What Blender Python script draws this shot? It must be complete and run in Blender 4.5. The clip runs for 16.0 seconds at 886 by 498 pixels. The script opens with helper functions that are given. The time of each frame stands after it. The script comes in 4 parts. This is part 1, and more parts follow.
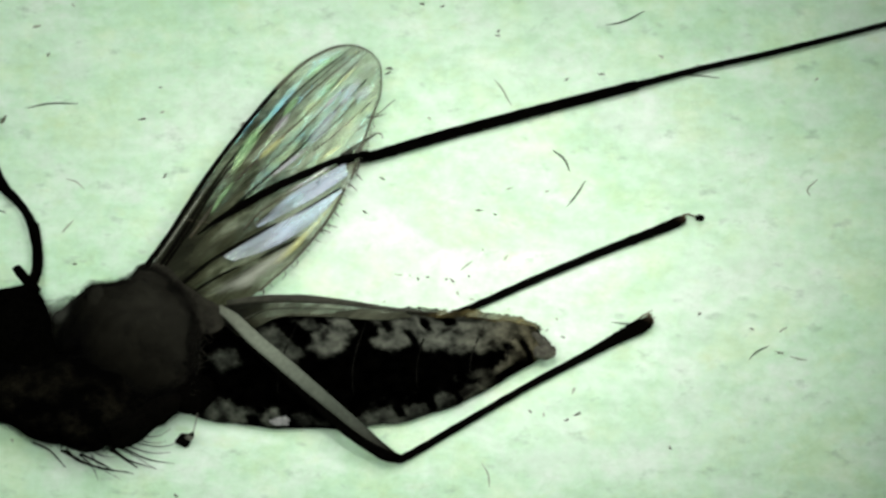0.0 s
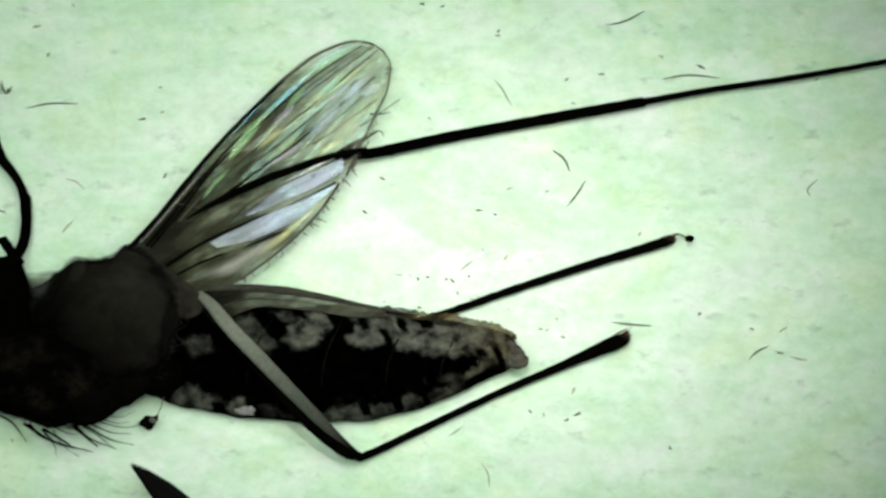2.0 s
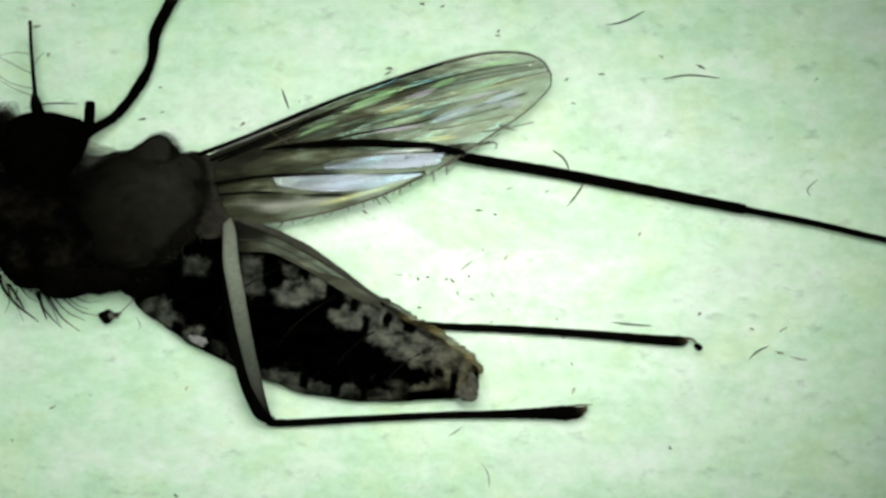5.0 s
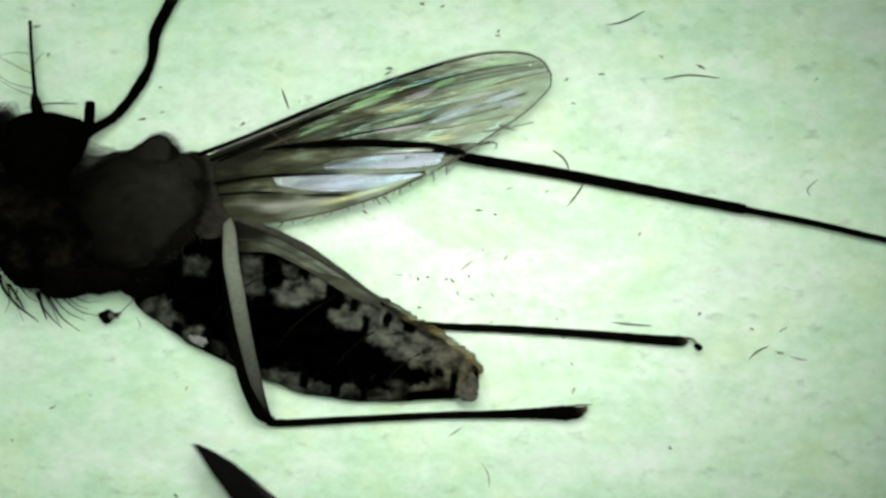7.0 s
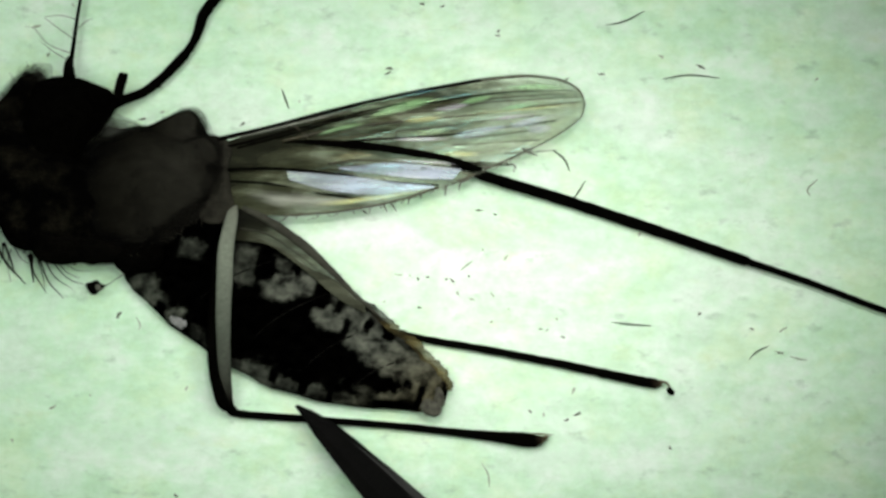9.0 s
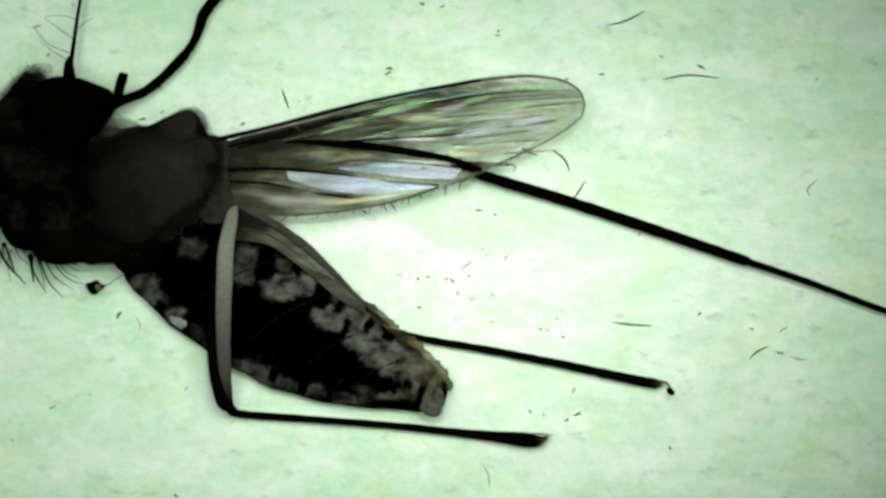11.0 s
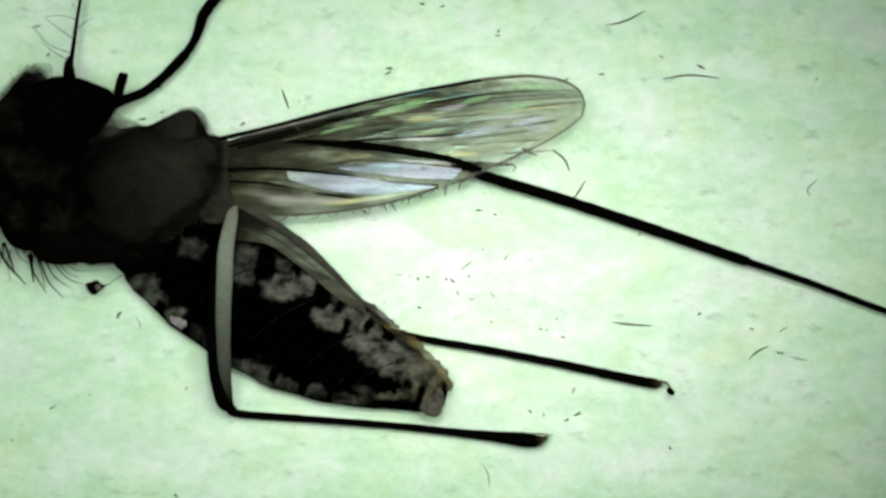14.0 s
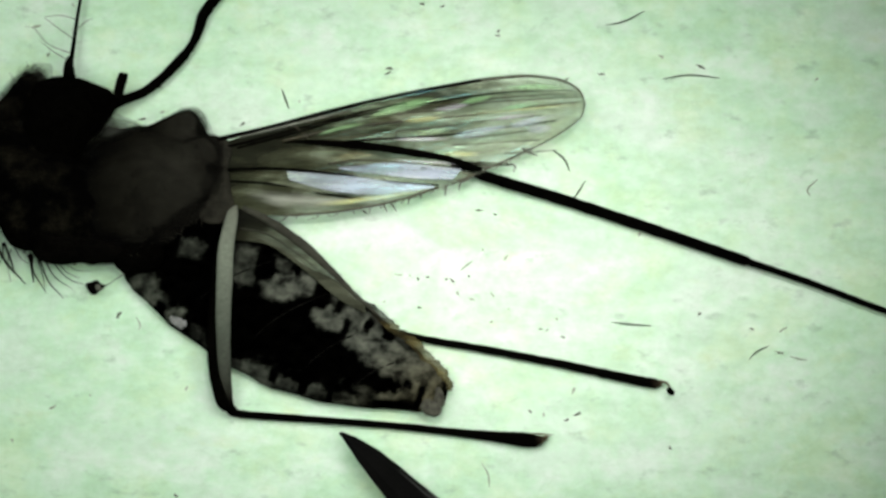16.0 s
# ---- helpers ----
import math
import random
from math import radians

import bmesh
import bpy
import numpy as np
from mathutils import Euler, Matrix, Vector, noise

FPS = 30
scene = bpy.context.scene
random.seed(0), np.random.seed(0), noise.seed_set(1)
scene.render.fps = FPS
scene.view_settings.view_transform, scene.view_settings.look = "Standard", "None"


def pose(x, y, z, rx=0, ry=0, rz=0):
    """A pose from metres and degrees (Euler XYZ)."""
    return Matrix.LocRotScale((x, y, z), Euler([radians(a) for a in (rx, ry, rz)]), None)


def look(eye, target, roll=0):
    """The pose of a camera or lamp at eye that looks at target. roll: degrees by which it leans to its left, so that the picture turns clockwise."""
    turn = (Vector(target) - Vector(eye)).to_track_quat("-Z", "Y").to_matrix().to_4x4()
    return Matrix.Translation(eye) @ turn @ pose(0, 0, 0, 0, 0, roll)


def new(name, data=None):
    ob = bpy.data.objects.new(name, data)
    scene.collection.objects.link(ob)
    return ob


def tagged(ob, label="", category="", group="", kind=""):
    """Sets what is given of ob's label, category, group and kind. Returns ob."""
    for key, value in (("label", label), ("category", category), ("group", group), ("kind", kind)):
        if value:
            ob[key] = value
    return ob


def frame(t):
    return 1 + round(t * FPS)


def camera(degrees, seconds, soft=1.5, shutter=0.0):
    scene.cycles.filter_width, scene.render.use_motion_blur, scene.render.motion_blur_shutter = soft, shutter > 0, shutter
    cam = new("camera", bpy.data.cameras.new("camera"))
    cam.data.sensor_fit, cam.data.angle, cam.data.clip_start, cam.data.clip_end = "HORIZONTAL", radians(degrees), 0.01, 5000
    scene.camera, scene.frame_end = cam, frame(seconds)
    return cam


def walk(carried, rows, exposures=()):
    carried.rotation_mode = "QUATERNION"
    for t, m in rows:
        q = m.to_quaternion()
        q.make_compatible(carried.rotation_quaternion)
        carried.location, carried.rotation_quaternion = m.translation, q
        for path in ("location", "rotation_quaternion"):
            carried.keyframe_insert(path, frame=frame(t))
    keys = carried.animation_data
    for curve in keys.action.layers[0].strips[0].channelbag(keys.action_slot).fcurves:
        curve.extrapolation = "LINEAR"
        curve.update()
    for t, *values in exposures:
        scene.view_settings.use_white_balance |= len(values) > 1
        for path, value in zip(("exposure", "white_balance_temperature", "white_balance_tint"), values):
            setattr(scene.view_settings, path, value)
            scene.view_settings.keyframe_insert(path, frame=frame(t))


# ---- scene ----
cam = camera(2.363, 16.0, soft=2.85, shutter=0.2)
# the eye looks down on the card at 48 degrees from a long working distance
ELEV = math.asin(0.7544)
REACH = 0.2
EYE = (0.0, -REACH * math.cos(ELEV), REACH * math.sin(ELEV))
walk(cam, [(0.0, look(EYE, (0, 0, 0))), (16.0, look(EYE, (0, 0, 0)))])

MM = 0.001


def plan(u, v, h=0.0):
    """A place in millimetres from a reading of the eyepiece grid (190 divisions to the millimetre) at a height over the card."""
    x, y = (u - 784) / 190, (441 - v) / 190
    k = 1 - h * math.sin(ELEV) / 200
    gy = (y * k - h * math.cos(ELEV)) / math.sin(ELEV)
    k2 = 1 + gy * math.cos(ELEV) / 200
    gy = (y * k * k2 - h * math.cos(ELEV)) / math.sin(ELEV)
    return Vector((x * k * k2, gy, h))


def low(h):
    """Heights of the insect, which lies pressed flat, in millimetres."""
    return h if h <= 0.08 else 0.08 + (h - 0.08) * 0.2


def tall(h):
    """Heights of the crowns of its swollen parts, in millimetres."""
    return h if h <= 0.1 else 0.1 + (h - 0.1) * 0.6


# ---- world and light ----
world = bpy.data.worlds.new("dim_room")
scene.world = world
world.use_nodes = True
world.node_tree.nodes["Background"].inputs[0].default_value = (0.80, 0.95, 0.84, 1)
world.node_tree.nodes["Background"].inputs[1].default_value = 0.06


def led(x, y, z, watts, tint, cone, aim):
    data = bpy.data.lights.new("ring_and_fill_led", "SPOT")
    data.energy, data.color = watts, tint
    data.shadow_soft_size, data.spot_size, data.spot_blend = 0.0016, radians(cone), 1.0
    ob = new("ring_and_fill_led", data)
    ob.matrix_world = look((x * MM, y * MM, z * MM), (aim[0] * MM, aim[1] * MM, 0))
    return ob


# the ring of small lamps round the lens
for i in range(8):
    a = math.tau * i / 8
    led(-0.9 + 8.5 * math.cos(a), 0.2 + 8.5 * math.sin(a), 7.5, 0.00093, (0.955, 1.0, 0.91), 80, (-0.95, 0.05))
# an unseen warm fill lamp, added to whiten the middle of the card
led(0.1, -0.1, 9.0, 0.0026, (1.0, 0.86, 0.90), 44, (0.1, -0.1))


# ---- materials ----
def nodes_of(name):
    m = bpy.data.materials.new(name)
    m.use_nodes = True
    nt = m.node_tree
    return m, nt, nt.nodes["Principled BSDF"]


def link(nt, a, b):
    nt.links.new(a, b)


def noise_node(nt, scale, detail=4.0, rough=0.6, coord="Object", stretch=None):
    tc = nt.nodes.new("ShaderNodeTexCoord")
    n = nt.nodes.new("ShaderNodeTexNoise")
    n.inputs["Scale"].default_value, n.inputs["Detail"].default_value, n.inputs["Roughness"].default_value = scale, detail, rough
    src = tc.outputs[coord]
    if stretch:
        mp = nt.nodes.new("ShaderNodeMapping")
        mp.inputs["Scale"].default_value = stretch
        link(nt, src, mp.inputs[0])
        src = mp.outputs[0]
    link(nt, src, n.inputs["Vector"])
    return n


def ramp(nt, fac, stops):
    r = nt.nodes.new("ShaderNodeValToRGB")
    el = r.color_ramp.elements
    while len(el) < len(stops):
        el.new(0.5)
    for e, (p, c) in zip(el, stops):
        e.position, e.color = p, (*c, 1)
    link(nt, fac, r.inputs[0])
    return r


def mix(nt, fac, a, b, mode="MIX"):
    m = nt.nodes.new("ShaderNodeMix")
    m.data_type, m.blend_type = "RGBA", mode
    if isinstance(fac, (int, float)):
        m.inputs[0].default_value = fac
    else:
        link(nt, fac, m.inputs[0])
    for s, v in ((m.inputs[6], a), (m.inputs[7], b)):
        if isinstance(v, tuple):
            s.default_value = (*v, 1)
        else:
            link(nt, v, s)
    return m.outputs[2]


def bump(nt, b, height, strength, dist):
    n = nt.nodes.new("ShaderNodeBump")
    n.inputs["Strength"].default_value, n.inputs["Distance"].default_value = strength, dist
    link(nt, height, n.inputs["Height"])
    link(nt, n.outputs[0], b.inputs["Normal"])


def grained(name, dark, light, scale, rough=0.6, relief=0.3, depth=0.00001, fine=None, spec=0.4):
    """A surface whose colour wanders between two tones at two scales, with fine relief."""
    m, nt, b = nodes_of(name)
    big, small = noise_node(nt, scale), noise_node(nt, fine or scale * 6, 3)
    c1 = ramp(nt, big.outputs[0], [(0.32, dark), (0.68, light)])
    c = mix(nt, 0.5, c1.outputs[0], ramp(nt, small.outputs[0], [(0.35, dark), (0.65, light)]).outputs[0])
    link(nt, c, b.inputs["Base Color"])
    b.inputs["Roughness"].default_value = rough
    b.inputs["Specular IOR Level"].default_value = spec
    bump(nt, b, small.outputs[0], relief, depth)
    return m


def card_material():
    m, nt, b = nodes_of("pale_green_card")
    big = noise_node(nt, 480, 5, 0.6)
    mid = noise_node(nt, 1900, 7, 0.66, stretch=(0.9, 1.3, 1.0))
    warm = noise_node(nt, 1000, 6, 0.7, stretch=(1.2, 1.0, 1.0))
    fine = noise_node(nt, 7500, 5, 0.7)
    c = ramp(nt, big.outputs[0], [(0.38, (0.43, 0.69, 0.46)), (0.5, (0.52, 0.745, 0.545)), (0.62, (0.64, 0.77, 0.64))]).outputs[0]
    c = mix(nt, 0.54, c, ramp(nt, mid.outputs[0], [(0.36, (0.36, 0.58, 0.38)), (0.5, (0.52, 0.745, 0.545)), (0.63, (0.78, 0.86, 0.79))]).outputs[0])
    c = mix(nt, 0.34, c, ramp(nt, warm.outputs[0], [(0.38, (0.56, 0.72, 0.38)), (0.5, (0.52, 0.745, 0.545)), (0.61, (0.70, 0.73, 0.74))]).outputs[0])
    c = mix(nt, 0.16, c, ramp(nt, fine.outputs[0], [(0.38, (0.32, 0.52, 0.31)), (0.62, (0.70, 0.93, 0.75))]).outputs[0])
    # broad pale creases, thin grey ones, yellowish flecks, whitish specks and grey pits
    for scale, stops, share, tone in ((420, [(0.46, (0, 0, 0)), (0.5, (1, 1, 1)), (0.54, (0, 0, 0))], 0.16, (0.80, 0.89, 0.83)),
                                      (1300, [(0.48, (0, 0, 0)), (0.5, (1, 1, 1)), (0.52, (0, 0, 0))], 0.14, (0.36, 0.50, 0.34)),
                                      (2300, [(0.60, (0, 0, 0)), (0.74, (1, 1, 1))], 0.35, (0.54, 0.66, 0.36)),
                                      (2000, [(0.60, (0, 0, 0)), (0.74, (1, 1, 1))], 0.40, (0.80, 0.88, 0.84)),
                                      (3400, [(0.60, (0, 0, 0)), (0.74, (1, 1, 1))], 0.60, (0.28, 0.40, 0.30))):
        spot = ramp(nt, noise_node(nt, scale, 4, 0.6, stretch=(1.0, 1.0 + scale * 0.0001, 3.0)).outputs[0], stops)
        f = nt.nodes.new("ShaderNodeMath")
        f.operation = "MULTIPLY"
        f.inputs[1].default_value = share
        link(nt, spot.outputs[0], f.inputs[0])
        c = mix(nt, f.outputs[0], c, tone)
    link(nt, c, b.inputs["Base Color"])
    b.inputs["Roughness"].default_value = 0.75
    b.inputs["Specular IOR Level"].default_value = 0.25
    add = nt.nodes.new("ShaderNodeMath")
    add.operation = "ADD"
    link(nt, mid.outputs[0], add.inputs[0])
    link(nt, fine.outputs[0], add.inputs[1])
    bump(nt, b, add.outputs[0], 0.5, 0.00002)
    return m


def wing_material(name, tone_a, tone_b, alpha_a, alpha_b, rough=0.2, root=0.36, film=True, fade=False):
    """A translucent membrane: dull and brown near its root, with a thin glossy film further out."""
    m, nt, b = nodes_of(name)
    at = nt.nodes.new("ShaderNodeAttribute")
    at.attribute_name = "along"
    big, fine = noise_node(nt, 1400, 4, 0.6, stretch=(0.5, 4.5, 1)), noise_node(nt, 6000, 4, 0.6, stretch=(0.4, 1.6, 1))
    c = ramp(nt, big.outputs[0], [(0.38, tone_a), (0.62, tone_b)]).outputs[0]
    # the pigment at the root is densest toward the front margin
    ac = nt.nodes.new("ShaderNodeAttribute")
    ac.attribute_name = "across"
    dens = nt.nodes.new("ShaderNodeMath")
    dens.operation = "MULTIPLY_ADD"
    dens.inputs[1].default_value = 0.27
    link(nt, ac.outputs["Fac"], dens.inputs[0])
    blot = nt.nodes.new("ShaderNodeMath")
    blot.operation = "MULTIPLY_ADD"
    blot.inputs[1].default_value, blot.inputs[2].default_value = 0.9, -0.52
    link(nt, noise_node(nt, 2600, 4, 0.65, stretch=(0.6, 2.0, 1)).outputs[0], blot.inputs[0])
    spread = nt.nodes.new("ShaderNodeMath")
    link(nt, at.outputs["Fac"], spread.inputs[0])
    link(nt, blot.outputs[0], spread.inputs[1])
    link(nt, spread.outputs[0], dens.inputs[2])
    base = ramp(nt, dens.outputs[0], [(0.10, (0.03, 0.029, 0.023)), (0.33, (0.17, 0.165, 0.13)), (0.54, (0.95, 0.96, 0.93))])
    c = mix(nt, 1.0, c, base.outputs[0], "MULTIPLY")
    al = nt.nodes.new("ShaderNodeMapRange")
    al.inputs[1].default_value, al.inputs[2].default_value = 0.35, 0.65
    al.inputs[3].default_value, al.inputs[4].default_value = alpha_a, alpha_b
    link(nt, fine.outputs[0], al.inputs[0])
    thick = nt.nodes.new("ShaderNodeMapRange")
    thick.inputs[1].default_value, thick.inputs[2].default_value = 0.10, 0.56
    thick.inputs[3].default_value, thick.inputs[4].default_value = root, 0.0
    link(nt, dens.outputs[0], thick.inputs[0])
    total = nt.nodes.new("ShaderNodeMath")
    total.use_clamp = True
    link(nt, al.outputs[0], total.inputs[0])
    link(nt, thick.outputs[0], total.inputs[1])
    if fade:
        # the painted streak thins out toward its margins
        soft_edge = ramp(nt, ac.outputs["Fac"], [(0.0, (0, 0, 0)), (0.5, (1, 1, 1)), (1.0, (0, 0, 0))])
        ends = ramp(nt, at.outputs["Fac"], [(0.45, (0, 0, 0)), (0.62, (1, 1, 1)), (0.80, (1, 1, 1)), (0.95, (0, 0, 0))])
        whole = total
        total = nt.nodes.new("ShaderNodeMath")
        total.operation = "MULTIPLY"
        both = nt.nodes.new("ShaderNodeMath")
        both.operation = "MULTIPLY"
        link(nt, soft_edge.outputs[0], both.inputs[0])
        link(nt, ends.outputs[0], both.inputs[1])
        link(nt, whole.outputs[0], total.inputs[0])
        link(nt, both.outputs[0], total.inputs[1])
    bump(nt, b, fine.outputs[0], 0.25, 0.00001)
    dull = nt.nodes.new("ShaderNodeBsdfPrincipled")
    dull.inputs["Roughness"].default_value = 0.8
    dull.inputs["Specular IOR Level"].default_value = 0.05
    for n in (b, dull):
        link(nt, c, n.inputs["Base Color"])
        link(nt, total.outputs[0], n.inputs["Alpha"])
    b.inputs["Roughness"].default_value = rough
    if film:
        nm = nt.nodes.new("ShaderNodeMapRange")
        nm.inputs[1].default_value, nm.inputs[2].default_value = 0.35, 0.65
        nm.inputs[3].default_value, nm.inputs[4].default_value = 236, 282
        link(nt, noise_node(nt, 1700, 4, stretch=(0.8, 3, 1)).outputs[0], nm.inputs[0])
        link(nt, nm.outputs[0], b.inputs["Thin Film Thickness"])
        b.inputs["Thin Film IOR"].default_value = 1.6
        b.inputs["IOR"].default_value = 1.4
    gate = nt.nodes.new("ShaderNodeMapRange")
    gate.inputs[1].default_value, gate.inputs[2].default_value = 0.22, 0.48
    link(nt, at.outputs["Fac"], gate.inputs[0])
    mx = nt.nodes.new("ShaderNodeMixShader")
    if film:
        link(nt, gate.outputs[0], mx.inputs[0])
    else:
        mx.inputs[0].default_value = 0.0
    link(nt, dull.outputs[0], mx.inputs[1])
    link(nt, b.outputs[0], mx.inputs[2])
    link(nt, mx.outputs[0], nt.nodes["Material Output"].inputs[0])
    return m


def graded(name, stops, scale, rough=0.5, wander=0.16):
    """Colour that changes along a limb or across the back, by the attribute 'along', broken up by grain."""
    m, nt, b = nodes_of(name)
    at = nt.nodes.new("ShaderNodeAttribute")
    at.attribute_name = "along"
    n = noise_node(nt, scale, 4)
    s = nt.nodes.new("ShaderNodeMath")
    s.operation = "MULTIPLY_ADD"
    s.inputs[1].default_value, s.inputs[2].default_value = wander, -wander / 2
    link(nt, n.outputs[0], s.inputs[0])
    a = nt.nodes.new("ShaderNodeMath")
    link(nt, at.outputs["Fac"], a.inputs[0])
    link(nt, s.outputs[0], a.inputs[1])
    c = ramp(nt, a.outputs[0], stops).outputs[0]
    g = ramp(nt, noise_node(nt, scale * 5, 3).outputs[0], [(0.3, (0.72, 0.72, 0.72)), (0.7, (1, 1, 1))])
    link(nt, mix(nt, 1.0, c, g.outputs[0], "MULTIPLY"), b.inputs["Base Color"])
    b.inputs["Roughness"].default_value = rough
    b.inputs["Specular IOR Level"].default_value = 0.0
    bump(nt, b, n.outputs[0], 0.3, 0.00001)
    return m


def belly_material():
    """Black skin with ragged patches of pale scales where the attribute 'pale' is high."""
    m, nt, b = nodes_of("black_and_pale_abdomen")
    at = nt.nodes.new("ShaderNodeAttribute")
    at.attribute_name = "pale"
    coarse, fine = noise_node(nt, 8000, 3, 0.55), noise_node(nt, 6800, 4, 0.6)
    s1 = nt.nodes.new("ShaderNodeMath")
    s1.operation = "MULTIPLY_ADD"
    s1.inputs[1].default_value, s1.inputs[2].default_value = 1.6, -0.80
    link(nt, coarse.outputs[0], s1.inputs[0])
    s2 = nt.nodes.new("ShaderNodeMath")
    link(nt, at.outputs["Fac"], s2.inputs[0])
    link(nt, s1.outputs[0], s2.inputs[1])
    mask = ramp(nt, s2.outputs[0], [(0.22, (0, 0, 0)), (0.9, (1, 1, 1))])
    gate = nt.nodes.new("ShaderNodeMath")
    gate.operation = "MULTIPLY"
    lim = ramp(nt, at.outputs["Fac"], [(0.02, (0, 0, 0)), (0.35, (1, 1, 1))])
    link(nt, mask.outputs[0], gate.inputs[0])
    link(nt, lim.outputs[0], gate.inputs[1])
    pale = ramp(nt, fine.outputs[0], [(0.35, (0.007, 0.0076, 0.0064)), (0.45, (0.034, 0.039, 0.032)), (0.68, (0.092, 0.103, 0.084))])
    depth = ramp(nt, at.outputs["Fac"], [(0.3, (0.34, 0.34, 0.33)), (0.75, (0.62, 0.62, 0.59)), (1.0, (1, 0.99, 0.95))])
    pale = mix(nt, 1.0, pale.outputs[0], depth.outputs[0], "MULTIPLY")
    tail = nt.nodes.new("ShaderNodeAttribute")
    tail.attribute_name = "tail"
    pale = mix(nt, 1.0, pale, ramp(nt, tail.outputs["Fac"], [(0.0, (1, 1, 1)), (1.0, (1.0, 0.86, 0.66))]).outputs[0], "MULTIPLY")
    skin = ramp(nt, coarse.outputs[0], [(0.4, (0.00005, 0.00005, 0.00005)), (0.75, (0.0006, 0.0006, 0.0005))])
    link(nt, mix(nt, gate.outputs[0], skin.outputs[0], pale), b.inputs["Base Color"])
    b.inputs["Roughness"].default_value = 0.8
    b.inputs["Specular IOR Level"].default_value = 0.0
    bump(nt, b, fine.outputs[0], 0.5, 0.00001)
    return m


def speckled(name, ground, spots, scale):
    """A nearly black hide with sparse brownish specks."""
    m, nt, b = nodes_of(name)
    n, f = noise_node(nt, scale, 5, 0.65), noise_node(nt, scale * 5, 3)
    c = ramp(nt, n.outputs[0], [(0.50, ground), (0.70, spots)]).outputs[0]
    link(nt, mix(nt, 1.0, c, ramp(nt, f.outputs[0], [(0.35, (0.3, 0.3, 0.3)), (0.65, (1, 1, 1))]).outputs[0], "MULTIPLY"), b.inputs["Base Color"])
    b.inputs["Roughness"].default_value = 0.85
    b.inputs["Specular IOR Level"].default_value = 0.01
    bump(nt, b, f.outputs[0], 0.5, 0.00001)
    return m


CARD = card_material()
BELLY = belly_material()
TABLE = grained("grey_table", (0.20, 0.21, 0.20), (0.28, 0.29, 0.27), 60)
BLACK = grained("black_cuticle", (0.0003, 0.0003, 0.0002), (0.0016, 0.0015, 0.0012), 4000, 0.7, spec=0.0)
BREAST_HIDE = speckled("speckled_black_hide", (0.0004, 0.0004, 0.0003), (0.0085, 0.0076, 0.0050), 2600)
DARK = grained("dark_brown_cuticle", (0.0004, 0.0004, 0.0003), (0.0024, 0.0021, 0.0015), 3000, 0.8, spec=0.01)
OLIVE = grained("olive_grey_thorax", (0.003, 0.0029, 0.002), (0.019, 0.0178, 0.0135), 1700, 0.9, fine=14000, spec=0.03)
WHITE = grained("white_scale_patch", (0.07, 0.074, 0.07), (0.25, 0.258, 0.252), 7000, 0.6, relief=0.6)
TIP = grained("brownish_tail_scales", (0.012, 0.0122, 0.0095), (0.088, 0.090, 0.069), 6000, 0.85, relief=0.7, fine=16000, spec=0.1)
BROWN = grained("brown_chitin", (0.035, 0.028, 0.011), (0.10, 0.085, 0.038), 5000, 0.5)
VEIN = grained("wing_vein", (0.008, 0.007, 0.003), (0.045, 0.038, 0.014), 3000, 0.5)
FIBRE = grained("dark_fibre", (0.03, 0.04, 0.03), (0.10, 0.12, 0.09), 3000, 0.8)
FIBRE_PALE = grained("grey_fibre", (0.22, 0.26, 0.20), (0.38, 0.42, 0.34), 3000, 0.8)
CRUMB = grained("dark_crumb", (0.02, 0.021, 0.015), (0.13, 0.135, 0.10), 20000, 0.8)
CRUMB_PALE = grained("grey_crumb", (0.20, 0.24, 0.18), (0.36, 0.40, 0.31), 20000, 0.8)
STEEL = grained("blackened_steel", (0.0006, 0.0006, 0.0006), (0.003, 0.003, 0.0027), 3000, 0.7, fine=30000, spec=0.03)
STEEL_EDGE = grained("grey_steel_edge", (0.0012, 0.0012, 0.001), (0.006, 0.0062, 0.0054), 3000, 0.65, fine=30000)
MEMBRANE = wing_material("smoky_wing_membrane", (0.14, 0.165, 0.095), (0.41, 0.47, 0.34), 0.17, 0.45, 0.2, 0.72)
# wing reflections held in the base colour; CELL_GREY is plain membrane
CELL = wing_material("painted_bluish_cell", (0.36, 0.42, 0.51), (0.57, 0.64, 0.79), 0.14, 0.55, 0.26, 0.0)
CELL_BLUE = wing_material("painted_blue_sheen", (0.46, 0.52, 0.58), (0.70, 0.76, 0.86), 0.16, 0.5, 0.2, 0.0, fade=True)
CELL_GREEN = wing_material("painted_green_sheen", (0.30, 0.58, 0.26), (0.52, 0.86, 0.46), 0.16, 0.5, 0.2, 0.0, fade=True)
CELL_YELLOW = wing_material("painted_yellow_sheen", (0.62, 0.66, 0.24), (0.90, 0.94, 0.48), 0.16, 0.55, 0.2, 0.0, fade=True)
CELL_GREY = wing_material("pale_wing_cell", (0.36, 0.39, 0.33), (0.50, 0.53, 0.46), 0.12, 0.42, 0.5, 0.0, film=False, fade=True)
CELL_LILAC = wing_material("painted_lilac_sheen", (0.56, 0.53, 0.62), (0.80, 0.77, 0.87), 0.16, 0.5, 0.2, 0.0, fade=True)
FOLDED = wing_material("brown_folded_wing", (0.034, 0.038, 0.025), (0.092, 0.103, 0.070), 0.46, 0.70, 0.6, 0.3, film=False)
FRINGE = grained("grey_fringe", (0.045, 0.048, 0.036), (0.11, 0.115, 0.088), 5000, 0.8)
